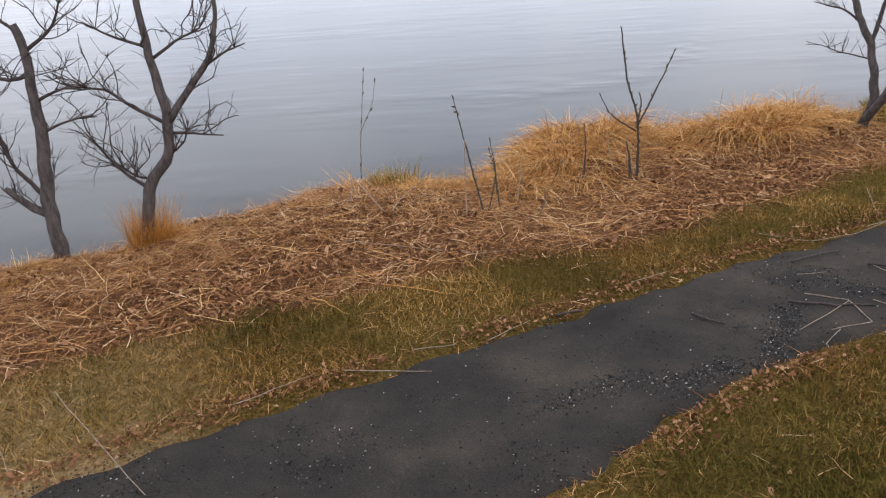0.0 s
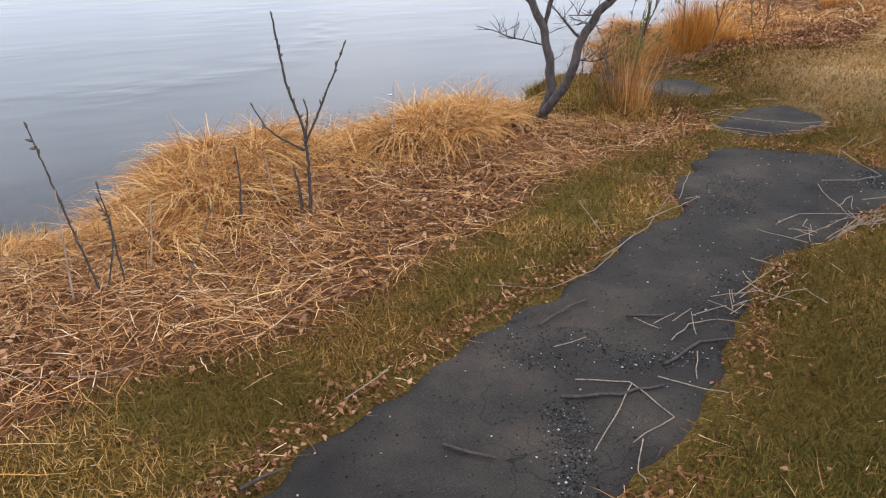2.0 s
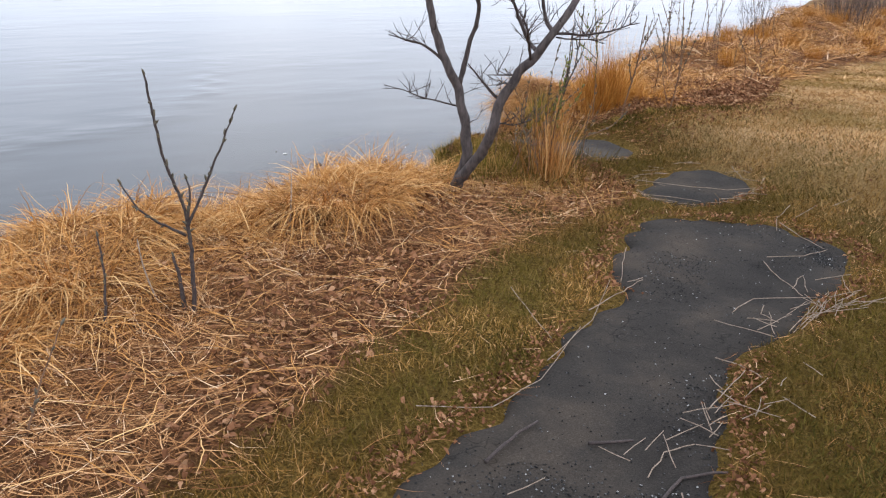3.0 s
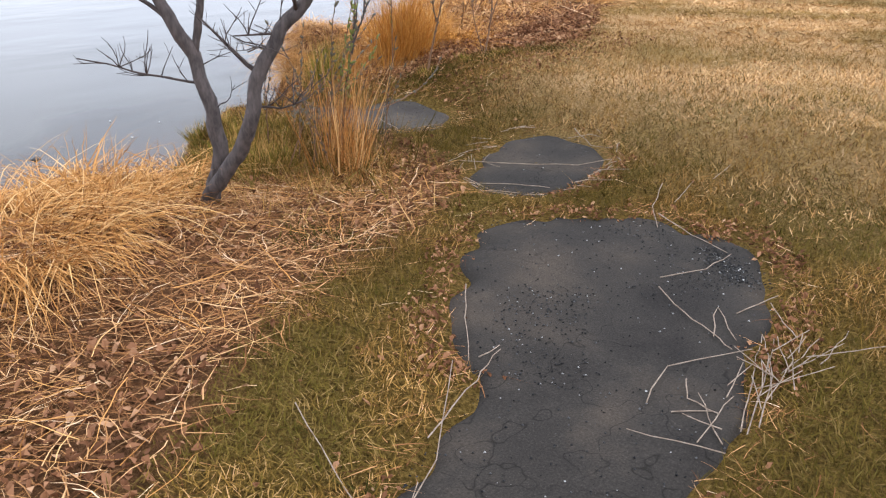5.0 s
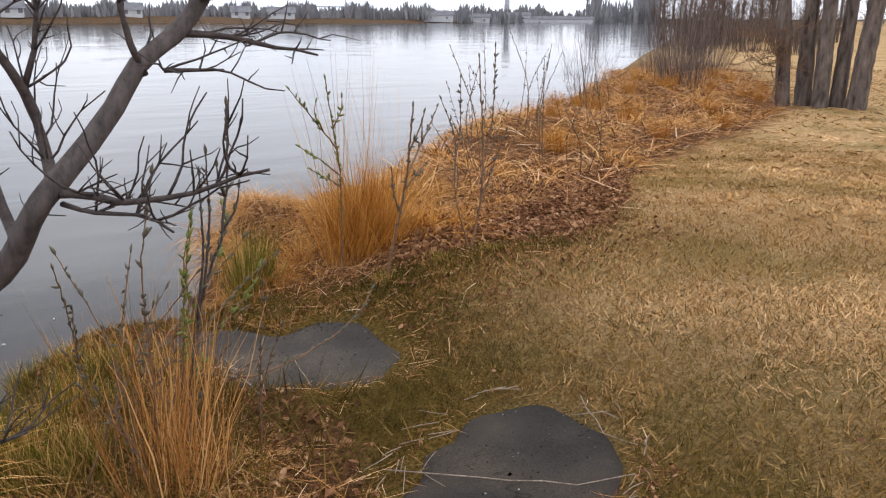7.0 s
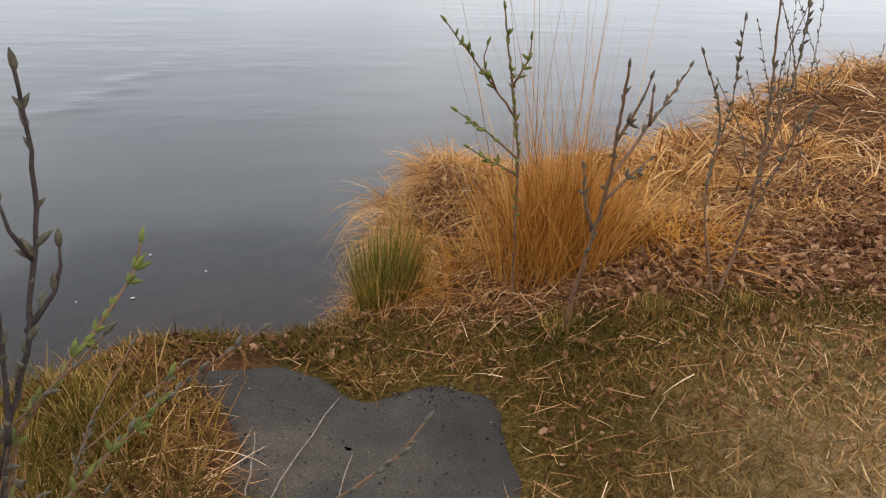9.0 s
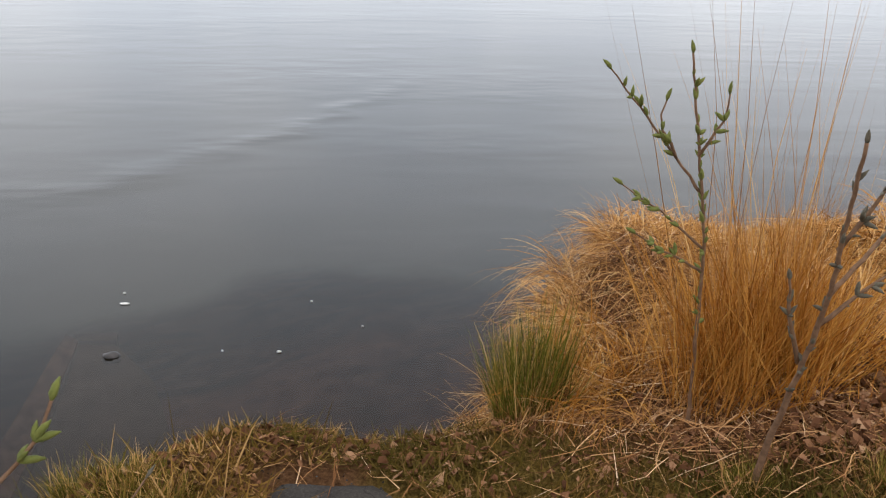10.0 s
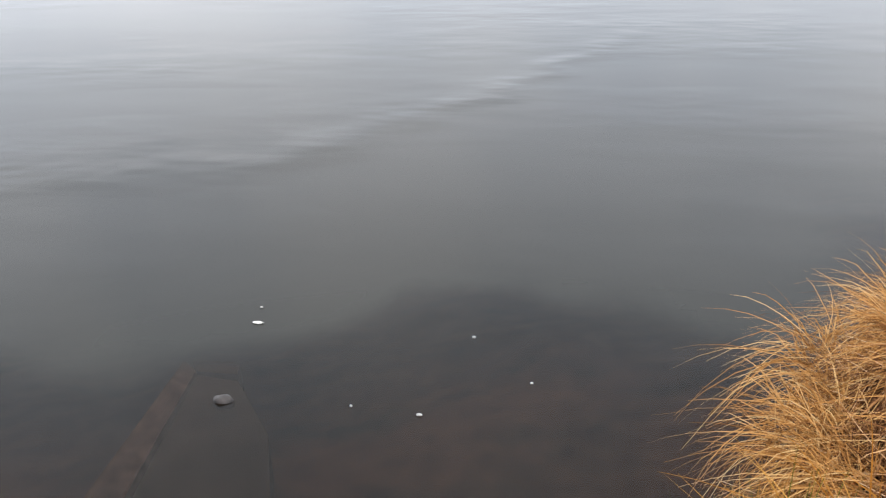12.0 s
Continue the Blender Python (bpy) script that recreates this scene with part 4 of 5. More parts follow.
def lying(name, x, y, length, width, mat, rise, label, droop=0.25, segs=3, category="grass", zoff=0.008, bend=0.0):
    n = len(x)
    a = rng.uniform(0, 6.283, n)
    e = rng.uniform(rise[0], rise[1], n)
    way = np.stack([np.cos(a) * np.cos(e), np.sin(a) * np.cos(e), np.sin(e)], 1)
    base = np.stack([x, y, height(x, y) + zoff], 1)
    v, f = blades(base, way, length * rng.uniform(0.4, 1.2, n), width * rng.uniform(0.6, 1.4, n), droop * rng.uniform(0, 1, n), segs, height if droop > 0.1 else None, bend)
    return tagged(new(name, mesh_of(name, v, f, mat)), label, category, kind="stuff")


dry_at = lambda x, y: smooth(0.2, 2.8, (x - 4.5) * 0.9 - (y - 5) * 0.25 - 1.6 * smooth(7.6, 8.5, y) * smooth(9.5, 7.5, x) + smooth(0.6, -1.6, x) * (1.3 - (x - 4.5) * 0.9) + 0.4 * wobble(x, y, 2.0, 8))
grow_at = lambda x, y: smooth(0.15, -0.12, litter_at(x, y)) * (path_distance(x, y) > rng.uniform(-0.03, 0.10, np.shape(x))) * (shore_distance(x, y) > 0.1)
# share of darker olive blades on the right of the path's first stretch
dark_olive = lambda x, y: smooth(0.2, -0.4, y - 0.52 * x - 2.15 + 0.25 * wobble(x, y, 0.7, 9)) * smooth(4.0, 2.6, x)
fade = lambda x, y: smooth(-4.6, -2.6, x) * smooth(0.0, 1.4, y) * smooth(9.8, 7.6, x)
x, y = spread(1000000, -4.6, 9.0, 0.2, 9.6, lambda x, y: grow_at(x, y) * fade(x, y) * (1 - 0.8 * dry_at(x, y)) * (1 - 0.85 * dark_olive(x, y)))
lying("lawn_grass", x, y, 0.050, 0.0032, LAWN, (0.05, 1.15), "short olive and tan lawn grass beside the path", 0.05, 2)
x, y = spread(560000, -4, 14, 1.0, 11.5, lambda x, y: grow_at(x, y) * dry_at(x, y) * smooth(16, 5, np.hypot(x - 4, y - 5)))
lying("dry_lawn_grass", x, y, 0.060, 0.0044, DRYLAWN, (0.0, 0.9), "short dry tan lawn grass", 0.05, 2)
x, y = spread(55000, 9, 34, -6, 18, lambda x, y: grow_at(x, y))
lying("far_lawn_grass", x, y, 0.13, 0.026, DRYLAWN, (0.0, 0.35), "dry tan lawn grass farther off", 0.05, 2)
x, y = spread(430000, -1.0, 5.6, 0.4, 5.6, lambda x, y: grow_at(x, y) * dark_olive(x, y) * (0.55 + 0.45 * wobble(x, y, 0.5, 15)))
lying("dark_lawn_grass", x, y, 0.05, 0.0034, DARKLAWN, (0.1, 1.2), "dark olive-green lawn grass", 0.05, 2)
leafy = lambda x, y: smooth(-0.5, 0.4, wobble(x, y, 1.1, 31)) * smooth(1.7, 0.2, litter_at(x, y))
lip = lambda x, y: smooth(4.2, 4.4, x) * smooth(5.75, 5.5, x) * smooth(7.9, 8.2, y)
litter_on = lambda x, y: (1 - 0.9 * lip(x, y)) * smooth(-0.12, 0.15, litter_at(x, y)) * (path_distance(x, y) > 0.02) * (shore_distance(x, y) > 0.08)
x, y = spread(290000, -5.4, 4.9, 2.4, 8.4, lambda x, y: litter_on(x, y) * smooth(-5.4, -3.6, x) * (0.40 + 0.6 * smooth(1.6, 0.4, shore_distance(x, y))) * (1 - 0.55 * leafy(x, y)))
lying("straw_litter", x, y, 0.23, 0.0036, LITTER, (-0.05, 0.32), "matted fallen straw over the bank", 0.35, 4, zoff=0.012, bend=0.22)
x, y = spread(60000, 4.9, 9.5, 7.8, 11.5, lambda x, y: litter_on(x, y))
lying("landing_straw_litter", x, y, 0.24, 0.0034, LITTER, (-0.05, 0.30), "matted fallen straw by the landing", 0.35, 4, zoff=0.012, bend=0.22)
x, y = spread(52000, 8, 30, 8, 21, lambda x, y: litter_on(x, y))
lying("far_straw_litter", x, y, 0.5, 0.012, LITTER, (-0.05, 0.45), "matted fallen straw along the far bank", 0.35, 3)
x, y = spread(9000, -4.2, 4.9, 2.8, 8.2, lambda x, y: litter_on(x, y) * 0.33)
lying("long_straw", x, y, 0.46, 0.0034, STRAW, (-0.02, 0.16), "long pale straws lying over leaf litter", 0.2, 6, zoff=0.035, bend=0.16)
edge = lambda x, y: np.exp(-((path_distance(x, y) - 0.05) / 0.07) ** 2)
x, y = spread(60000, -3, 7, 1.5, 9, lambda x, y: edge(x, y) * 0.8)
lying("edge_straw", x, y, 0.11, 0.0026, LITTER, (-0.03, 0.12), "loose straw and stems along the path edge", 0.2, 3, zoff=0.012, bend=0.18)
x, y = spread(7000, -3, 8, 1.2, 10, lambda x, y: grow_at(x, y) * 0.55)
lying("stray_straw", x, y, 0.15, 0.0024, LITTER, (0.0, 0.25), "stray straw lying on the lawn", 0.25, 3, zoff=0.02, bend=0.2)


def leaves(name, x, y, size, label):
    n = len(x)
    a = rng.uniform(0, 6.283, n)
    s = size * rng.uniform(0.5, 1.25, n)
    tilt, curl = rng.normal(0, 0.4, (n, 2)), rng.uniform(-0.1, 0.6, n)
    u = np.stack([np.cos(a), np.sin(a), tilt[:, 0]], 1)
    w = np.stack([-np.sin(a), np.cos(a), tilt[:, 1]], 1)
    c = np.stack([x, y, height(x, y) + 0.012 + 0.35 * s * np.abs(tilt).max(1)], 1)
    up = np.array([0, 0, 1.0])
    P = lambda p, q, h: c + u * (s * p)[:, None] + w * (s * q)[:, None] + up * (s * curl * h)[:, None]
    one = np.ones(n)
    jag = lambda v: v * rng.uniform(0.55, 1.35, n)
    v = np.stack([P(jag(-0.6), 0 * one, 0.4), P(jag(-0.12), jag(0.36), 1.2), P(0.05 * one, 0 * one, 0), P(jag(-0.12), jag(-0.36), 1.2),
                  P(jag(0.32), jag(0.26), 0.9), P(jag(0.66), jag(0.06), 0.5), P(jag(0.32), jag(-0.26), 0.9)], 1).reshape(-1, 3)
    k = np.arange(n)[:, None] * 7
    f = np.concatenate([k + np.array([[0, 3, 2, 1]]), k + np.array([[1, 2, 5, 4]]), k + np.array([[2, 3, 6, 5]])], 0)
    return tagged(new(name, mesh_of(name, v, f, LEAF, False)), label, "leaves", kind="stuff")


x, y = spread(95000, -3.5, 9.5, 2.0, 10.5, lambda x, y: litter_on(x, y) * (0.15 + 0.85 * leafy(x, y)))
leaves("leaf_litter", x, y, 0.032, "brown dead leaves under the straw")
x, y = spread(260000, -3, 7, 1.5, 9, lambda x, y: edge(x, y) * 0.85 * smooth(6.9, 5.6, y) * smooth(-0.5, 0.4, wobble(x, y, 0.8, 33)))
leaves("edge_leaves", x, y, 0.020, "dead leaves along the path edge")
x, y = spread(42000, 6.3, 10.5, 8.0, 9.8, lambda x, y: litter_on(x, y) * smooth(6.4, 6.9, x) * smooth(1.5, 0.3, litter_at(x, y)) * 0.8)
leaves("bank_leaves", x, y, 0.034, "brown dead leaves under willow shoots")
x, y = spread(9000, -3, 9, 1.5, 10, lambda x, y: grow_at(x, y) * 0.30 * (1 - 0.8 * dry_at(x, y)))
leaves("stray_leaves", x, y, 0.022, "stray dead leaves on the lawn")


def grit(name, x, y, z, size, label):
    n = len(x)
    s = size * rng.uniform(0.35, 1.3, n) ** 1.4
    c = np.stack([x, y, z], 1)
    tet = np.array([(-1, -1, 0), (1, -1, 0), (1, 1, 0), (-1, 1, 0), (-0.5, -0.5, 0.9), (0.5, -0.5, 0.8), (0.5, 0.5, 1.0), (-0.5, 0.5, 0.7)], float) * 0.5
    v = c[:, None, :] + (tet[None] * rng.uniform(0.6, 1.3, (n, 8, 3))) * s[:, None, None]
    k = np.arange(n)[:, None] * 8
    f = np.concatenate([k + np.array([q]) for q in ((4, 5, 6, 7), (0, 1, 5, 4), (1, 2, 6, 5), (2, 3, 7, 6), (3, 0, 4, 7))], 0)
    return tagged(new(name, mesh_of(name, v.reshape(-1, 3), f, GRIT, False)), label, "gravel", kind="stuff")


x, y = spread(260000, -2, 6.3, 1.5, 8.8, lambda x, y: (path_distance(x, y) < -0.01) * (0.10 + 0.7 * smooth(0.3, 1.0, wobble(x, y, 0.45, 41))))
grit("grit", x, y, -0.004 + 0.006 * wobble(x, y, 0.6, 22) + 0.0015, 0.0055, "loose stone chips on the asphalt")


# ---- green spots in the lawn ----
SPOTS = np.array([(3.85, 6.6, 0.22), (5.9, 4.6, 0.35), (6.30, 8.32, 0.22), (6.65, 8.22, 0.26), (7.0, 8.25, 0.22), (7.4, 8.1, 0.2), (5.5, 9.0, 0.2), (5.2, 8.98, 0.15), (4.85, 8.92, 0.15), (-0.95, 3.95, 0.3), (2.6, 4.98, 0.3), (4.4, 8.5, 0.35), (2.3, 2.9, 0.9), (1.6, 2.5, 0.6), (3.4, 3.7, 0.4)])
for k, (sx, sy, sr) in enumerate(SPOTS):
    n = int(2600 * sr)
    x, y = sx + rng.normal(0, sr * 0.6, n), sy + rng.normal(0, sr * 0.5, n)
    ok = (path_distance(x, y) > 0.03) & (shore_distance(x, y) > 0.05)
    lying("green_grass", x[ok], y[ok], 0.055, 0.004, DARKLAWN, (0.3, 1.3), "fresh green grass coming through the dry lawn", 0.05, 2)


# ---- fallen stems and twigs ----
def fallen(name, pts, r, label, mat=DEADWOOD, lift=0.006, group="fallen stems on the path"):
    pts = np.array([(x, y, max(z_at(x, y) + 0.02 if path_distance(np.array([x]), np.array([y]))[0] > 0 else 0.0, 0.0) + lift) for x, y in pts])
    at = pts[0].copy()
    soup = Soup()
    line = resample(pts - at, 0.05) if len(pts) < 3 else np.vstack([np.linspace(a, b, 4)[:-1] for a, b in zip(pts[:-1] - at, pts[1:] - at)] + [pts[-1:] - at])
    line[1:-1] += rng.normal(0, 0.0035, line[1:-1].shape) * np.array([1, 1, 0.2])
    tube(soup, line, [r, r * 0.7], 5, 0.1)
    ob = new(name, soup.mesh(name, mat))
    ob.location = at
    return tagged(ob, label, "twig", group)


BENT = "bleached broken reed stem lying on asphalt"
for pts in ([(1.83, 3.96), (2.00, 3.86), (2.00, 3.60), (1.78, 3.54)], [(2.0, 3.84), (1.80, 3.68), (1.64, 3.56)], [(1.82, 3.54), (1.70, 3.42), (1.67, 3.33)], [(2.35, 4.04), (2.51, 4.12), (2.64, 4.10)], [(2.38, 3.92), (2.24, 3.76)],
            [(3.03, 4.33), (2.98, 4.16)], [(2.87, 4.24), (3.23, 4.36)], [(2.12, 3.84), (2.20, 3.71), (2.25, 3.61)], [(5.49, 5.81), (5.20, 5.69), (5.01, 5.55)], [(5.13, 5.62), (5.04, 5.39), (4.96, 5.18)], [(4.54, 5.26), (4.74, 5.17), (4.96, 5.16)],
            [(4.46, 5.22), (4.33, 5.04), (4.26, 4.88), (4.20, 4.78)], [(4.24, 4.87), (4.46, 4.97), (4.27, 4.80)], [(4.46, 4.89), (4.71, 4.84)], [(3.71, 4.82), (3.95, 4.89), (4.25, 4.73)], [(3.92, 4.80), (3.82, 4.74), (3.81, 4.63)],
            [(3.72, 4.74), (3.81, 4.65)], [(3.77, 4.54), (4.37, 4.75)], [(3.77, 4.52), (4.20, 4.65), (4.37, 4.75)], [(3.80, 4.50), (4.1, 4.60), (4.40, 4.72)], [(3.25, 4.53), (3.26, 4.41), (3.23, 4.28)], [(3.10, 4.43), (3.05, 4.32)],
            [(3.95, 5.79), (3.74, 5.60), (3.52, 5.39)], [(3.56, 5.38), (3.67, 5.38)], [(3.10, 5.17), (3.65, 5.36)], [(5.08, 6.86), (5.31, 6.63), (5.52, 6.37), (5.70, 6.26)], [(4.88, 6.60), (5.03, 6.41), (5.11, 6.25)], [(4.89, 6.65), (4.87, 6.47)],
            [(6.03, 6.75), (5.89, 6.53), (5.88, 6.37)], [(-0.46, 3.40), (-0.07, 3.38)], [(5.10, 7.63), (5.30, 8.01), (5.49, 8.27)], [(5.1, 7.7), (5.2, 8.15)], [(5.3, 7.6), (5.45, 7.95)]):
    fallen("dead_reed", pts, 0.0026, BENT)
for pts in ([(-1.72, 3.34), (-1.37, 2.90), (-1.10, 2.58)], [(-1.79, 2.94), (-1.58, 2.63)], [(0.2, 3.64), (0.42, 3.83)], [(1.0, 4.18), (1.22, 4.30)], [(1.91, 4.80), (2.17, 4.67), (2.46, 4.75), (2.95, 5.06)], [(-0.9, 3.15), (-0.6, 3.36)], [(-0.15, 3.55), (0.05, 3.62)],
            [(2.60, 4.87), (3.05, 5.09), (3.45, 5.40)], [(2.94, 5.58), (2.81, 5.23), (2.73, 5.00)], [(-0.6, 5.1), (0.2, 4.75), (0.5, 4.8)], [(5.32, 5.64), (5.63, 5.71)], [(5.73, 5.65), (6.01, 5.69)]):
    fallen("dead_reed", pts, 0.0022, "long pale dead reed along the path edge", DEADWOOD, 0.012)
for _ in range(26):
    cx, cy, a = 3.95 + rng.normal(0, 0.22), 4.58 + rng.normal(0, 0.06), rng.normal(0.4, 0.6)
    ln = rng.uniform(0.1, 0.32)
    fallen("dead_reed", [(cx, cy), (cx + ln * math.cos(a), cy + ln * math.sin(a))], 0.0021, "short bleached reed heaped at the path edge", DEADWOOD, rng.uniform(0.005, 0.03))
for _ in range(22):
    cx, cy, a = 2.85 + rng.normal(0, 0.28), 4.10 + rng.normal(0, 0.07), rng.normal(0.5, 0.9)
    ln = rng.uniform(0.08, 0.22)
    fallen("dead_reed", [(cx, cy), (cx + ln * math.cos(a), cy + ln * math.sin(a))], 0.0021, "short bleached reed heaped at the path edge", DEADWOOD, rng.uniform(0.005, 0.03))
ring = rng.uniform(0, 6.283, 44)
for a in ring:
    k = float(reach(PATCH, np.array([a]))[0]) + rng.normal(0.03, 0.03)
    cx, cy, w = 5.42 + k * math.cos(a), 6.58 + k * math.sin(a), a + math.pi / 2 + rng.normal(0, 0.5)
    ln = rng.uniform(0.06, 0.16)
    fallen("dead_reed", [(cx, cy), (cx + ln * math.cos(w), cy + ln * math.sin(w))], 0.0019, "short bleached stem round an asphalt remnant", DEADWOOD, rng.uniform(0.004, 0.02))
for pts in ([(1.72, 3.88), (1.93, 3.80), (2.1, 3.78)], [(2.32, 4.30), (2.47, 4.23)], [(1.94, 4.39), (2.1, 4.46), (2.26, 4.51)], [(1.21, 3.81), (1.33, 3.67)], [(0.55, 3.88), (0.7, 3.92)], [(2.2, 3.9), (2.45, 3.98), (2.6, 3.92)]):
    fallen("stick", pts, 0.007, "dark broken twig lying on asphalt", TWIG)


def stalk(x, y, tip, r, label):
    at = np.array([x, y, z_at(x, y) - 0.02])
    soup = Soup()
    tube(soup, resample([(0, 0, 0), tuple((np.array(tip) - at) * 0.5 + rng.normal(0, 0.01, 3)), tuple(np.array(tip) - at)], 0.05), [r, r * 0.6], 5, 0.1)
    ob = new("dead_stalk", soup.mesh("dead_stalk", DEADWOOD))
    ob.location = at
    return tagged(ob, label, "stalk", "dead stalks in the straw")


for x, y, tip in ((0.19, 5.45, (0.20, 5.51, 0.55)), (-0.35, 5.65, (-0.62, 5.75, 0.33)), (-0.35, 5.6, (-0.12, 5.85, 0.18)), (-0.62, 5.8, (-0.60, 5.85, 0.35)), (1.35, 6.2, (1.30, 6.3, 0.35)), (0.55, 5.7, (0.60, 5.75, 0.36)),
                  (2.3, 6.9, (2.5, 7.3, 0.45))):
    stalk(x, y, tip, 0.005, "pale dead stalk sticking out of the straw")


# ---- in the water ----
def lump(name, at, size, mat, label, category, seed):
    bm = bmesh.new()
    bmesh.ops.create_icosphere(bm, subdivisions=3, radius=1.0)
    for v in bm.verts:
        k = 1 + 0.28 * noise.noise(v.co * 1.7 + Vector((seed, 0, 0)))
        v.co = Vector((v.co.x * size[0] * k, v.co.y * size[1] * k, v.co.z * size[2] * k))
    me = bpy.data.meshes.new(name)
    bm.to_mesh(me)
    bm.free()
    me.polygons.foreach_set("use_smooth", [True] * len(me.polygons))
    me.materials.append(mat)
    ob = new(name, me)
    ob.location = at
    return tagged(ob, label, category)


lump("stone", (4.07, 10.37, -0.51), (0.05, 0.03, 0.03), STONE, "small dark wet stone breaking the water", "stone", 3)

def block(name, outline, tops, low, mat, parent=None):
    bm = bmesh.new()
    top = [bm.verts.new((x, y, z)) for (x, y), z in zip(outline, tops)]
    foot = [bm.verts.new((v.co.x, v.co.y, low)) for v in top]
    bm.faces.new(top)
    for i in range(len(top)):
        j = (i + 1) % len(top)
        bm.faces.new((top[i], foot[i], foot[j], top[j]))
    bmesh.ops.recalc_face_normals(bm, faces=bm.faces)
    me = bpy.data.meshes.new(name)
    bm.to_mesh(me)
    bm.free()
    me.materials.append(mat)
    return part(name, me, parent)


slab = thing("sunken_slab", (0, 0, 0), "tilted broken concrete slab under the water", "slab")
# dull grey top, paler edge face, dark rim
block("top_face", [(3.84, 10.60), (4.03, 10.60), (4.28, 10.30), (4.42, 9.95), (4.46, 9.3), (4.0, 9.25), (3.96, 9.75)], (-0.545, -0.56, -0.60, -0.64, -0.68, -0.62, -0.58), -1.1, SLATE, slab)
block("edge_face", [(3.77, 10.64), (3.835, 10.61), (3.955, 9.75), (3.995, 9.25), (3.86, 9.25), (3.83, 9.75)], (-0.504, -0.53, -0.54, -0.56, -0.52, -0.51), -1.1, CONCRETE, slab)
block("rim", [(3.80, 10.66), (4.02, 10.66), (4.03, 10.605), (3.84, 10.605)], (-0.515, -0.515, -0.53, -0.53), -1.1, STONE, slab)
for x, y, s in ((3.97, 11.0, 0.025), (3.93, 11.15, 0.008), (4.88, 10.38, 0.012), (5.0, 11.0, 0.008), (5.29, 10.66, 0.007), (4.6, 10.4, 0.006)):
    lump("flotsam", (x, y, WATER_Z + 0.004), (s, s * 0.4, 0.006), PALE, "pale scrap floating on the water", "flotsam", x * 7)


# ---- big trees, thickets and fence on the far lawn ----
def big_tree():
    at = Vector((19.3, 11.5, z_at(19.3, 11.5)))
    ob = thing("tree", at, "old tree with five furrowed grey-brown trunks", "tree")
    for across, back, r, lean in ((-0.80, 0.0, 0.105, -0.35), (-0.42, 0.25, 0.12, 0.02), (-0.10, -0.1, 0.115, -0.05), (0.22, 0.2, 0.11, 0.2), (0.56, -0.1, 0.135, 0.5)):
        dx, dy, lx, ly = 0.38 * across + 0.92 * back, -0.92 * across + 0.38 * back, 0.38 * lean, -0.92 * lean
        soup = Soup()
        line = resample([(dx * 0.9, dy * 0.9, -0.2), (dx * 0.97, dy * 0.97, 0.6), (dx + lx * 0.25, dy + ly * 0.25, 2.2), (dx + lx, dy + ly, 5.0), (dx + lx * 2, dy + ly * 2, 9.0)], 0.15)
        tube(soup, line, [r * 1.35, r, r * 0.85, r * 0.6, r * 0.2], 14, 0.07)
        trunk = part("trunk", soup.mesh("trunk", BIGBARK), ob)
        bs = Soup()
        for _ in range(5):
            i = int(rng.uniform(0.4, 0.95) * len(line))
            grow(bs, line[i], turned(np.array([rng.normal(), rng.normal(), 0.7]), 0.2), rng.uniform(0.8, 2.2), 0.03, 1)
        part("crown", bs.mesh("crown", TWIG), trunk)
    low = Soup()
    for _ in range(26):
        a = rng.uniform(2.2, 4.3)
        grow(low, np.array([-0.35, 0.75, rng.uniform(0.3, 1.4)]), turned(np.array([math.cos(a), math.sin(a), 0.0]), 0.25), rng.uniform(0.5, 1.2), 0.008, 1, 0.0)
    part("brushwood", low.mesh("brushwood", SHOOT), ob)


big_tree()


def brush_mesh(name, count, tall, spread_r, mat=FARBRUSH, width=0.02):
    n = count
    r, a = spread_r * np.sqrt(rng.uniform(0, 1, n)), rng.uniform(0, 6.283, n)
    base = np.stack([r * np.cos(a) * 0.5, r * np.sin(a) * 0.5, np.full(n, -0.1)], 1)
    way = np.stack([np.cos(a) * 0.5 * rng.uniform(0, 1.2, n), np.sin(a) * 0.5 * rng.uniform(0, 1.2, n), np.ones(n)], 1)
    way /= np.linalg.norm(way, axis=1)[:, None]
    ln = tall * rng.uniform(0.4, 1.1, n)
    v1, f1 = blades(base, way, ln, np.full(n, width), np.full(n, 0.05), 3)
    m = n * 4
    k = rng.integers(0, n, m)
    s = rng.uniform(0.3, 0.95, m)
    b2 = base[k] + way[k] * (ln[k] * s)[:, None]
    w2 = way[k] + rng.normal(0, 0.5, (m, 3))
    w2 /= np.linalg.norm(w2, axis=1)[:, None]
    v2, f2 = blades(b2, w2, tall * rng.uniform(0.1, 0.35, m), np.full(m, width * 0.55), np.zeros(m), 2)
    return mesh_of(name, np.vstack([v1, v2]), np.vstack([f1, f2 + len(v1)]), mat)


BUSH = [brush_mesh("bush", 55, 1.6, 0.8, width=0.011) for _ in range(3)]
for x, y, s in ((23.0, 17.2, 1.1), (24.5, 17.8, 1.3), (26.0, 18.3, 1.2), (22.0, 16.3, 0.9), (27.5, 18.6, 1.3), (25.2, 19.0, 1.0), (29, 19.5, 1.4), (17.3, 15.4, 0.9), (21, 15.2, 0.8)):
    ob = new("bush", BUSH[int(rng.integers(3))])
    ob.matrix_world = Matrix.LocRotScale((x, y, z_at(x, y)), Euler((0, 0, rng.uniform(0, 6.28))), (s, s, s))
    tagged(ob, "dense leafless dark bush on the bank", "bush", "bushes on the bank")
heap = Soup()
x, y = rng.normal(0, 0.7, 380), rng.normal(0, 0.35, 380)
a = rng.normal(0.6, 0.5, 380)
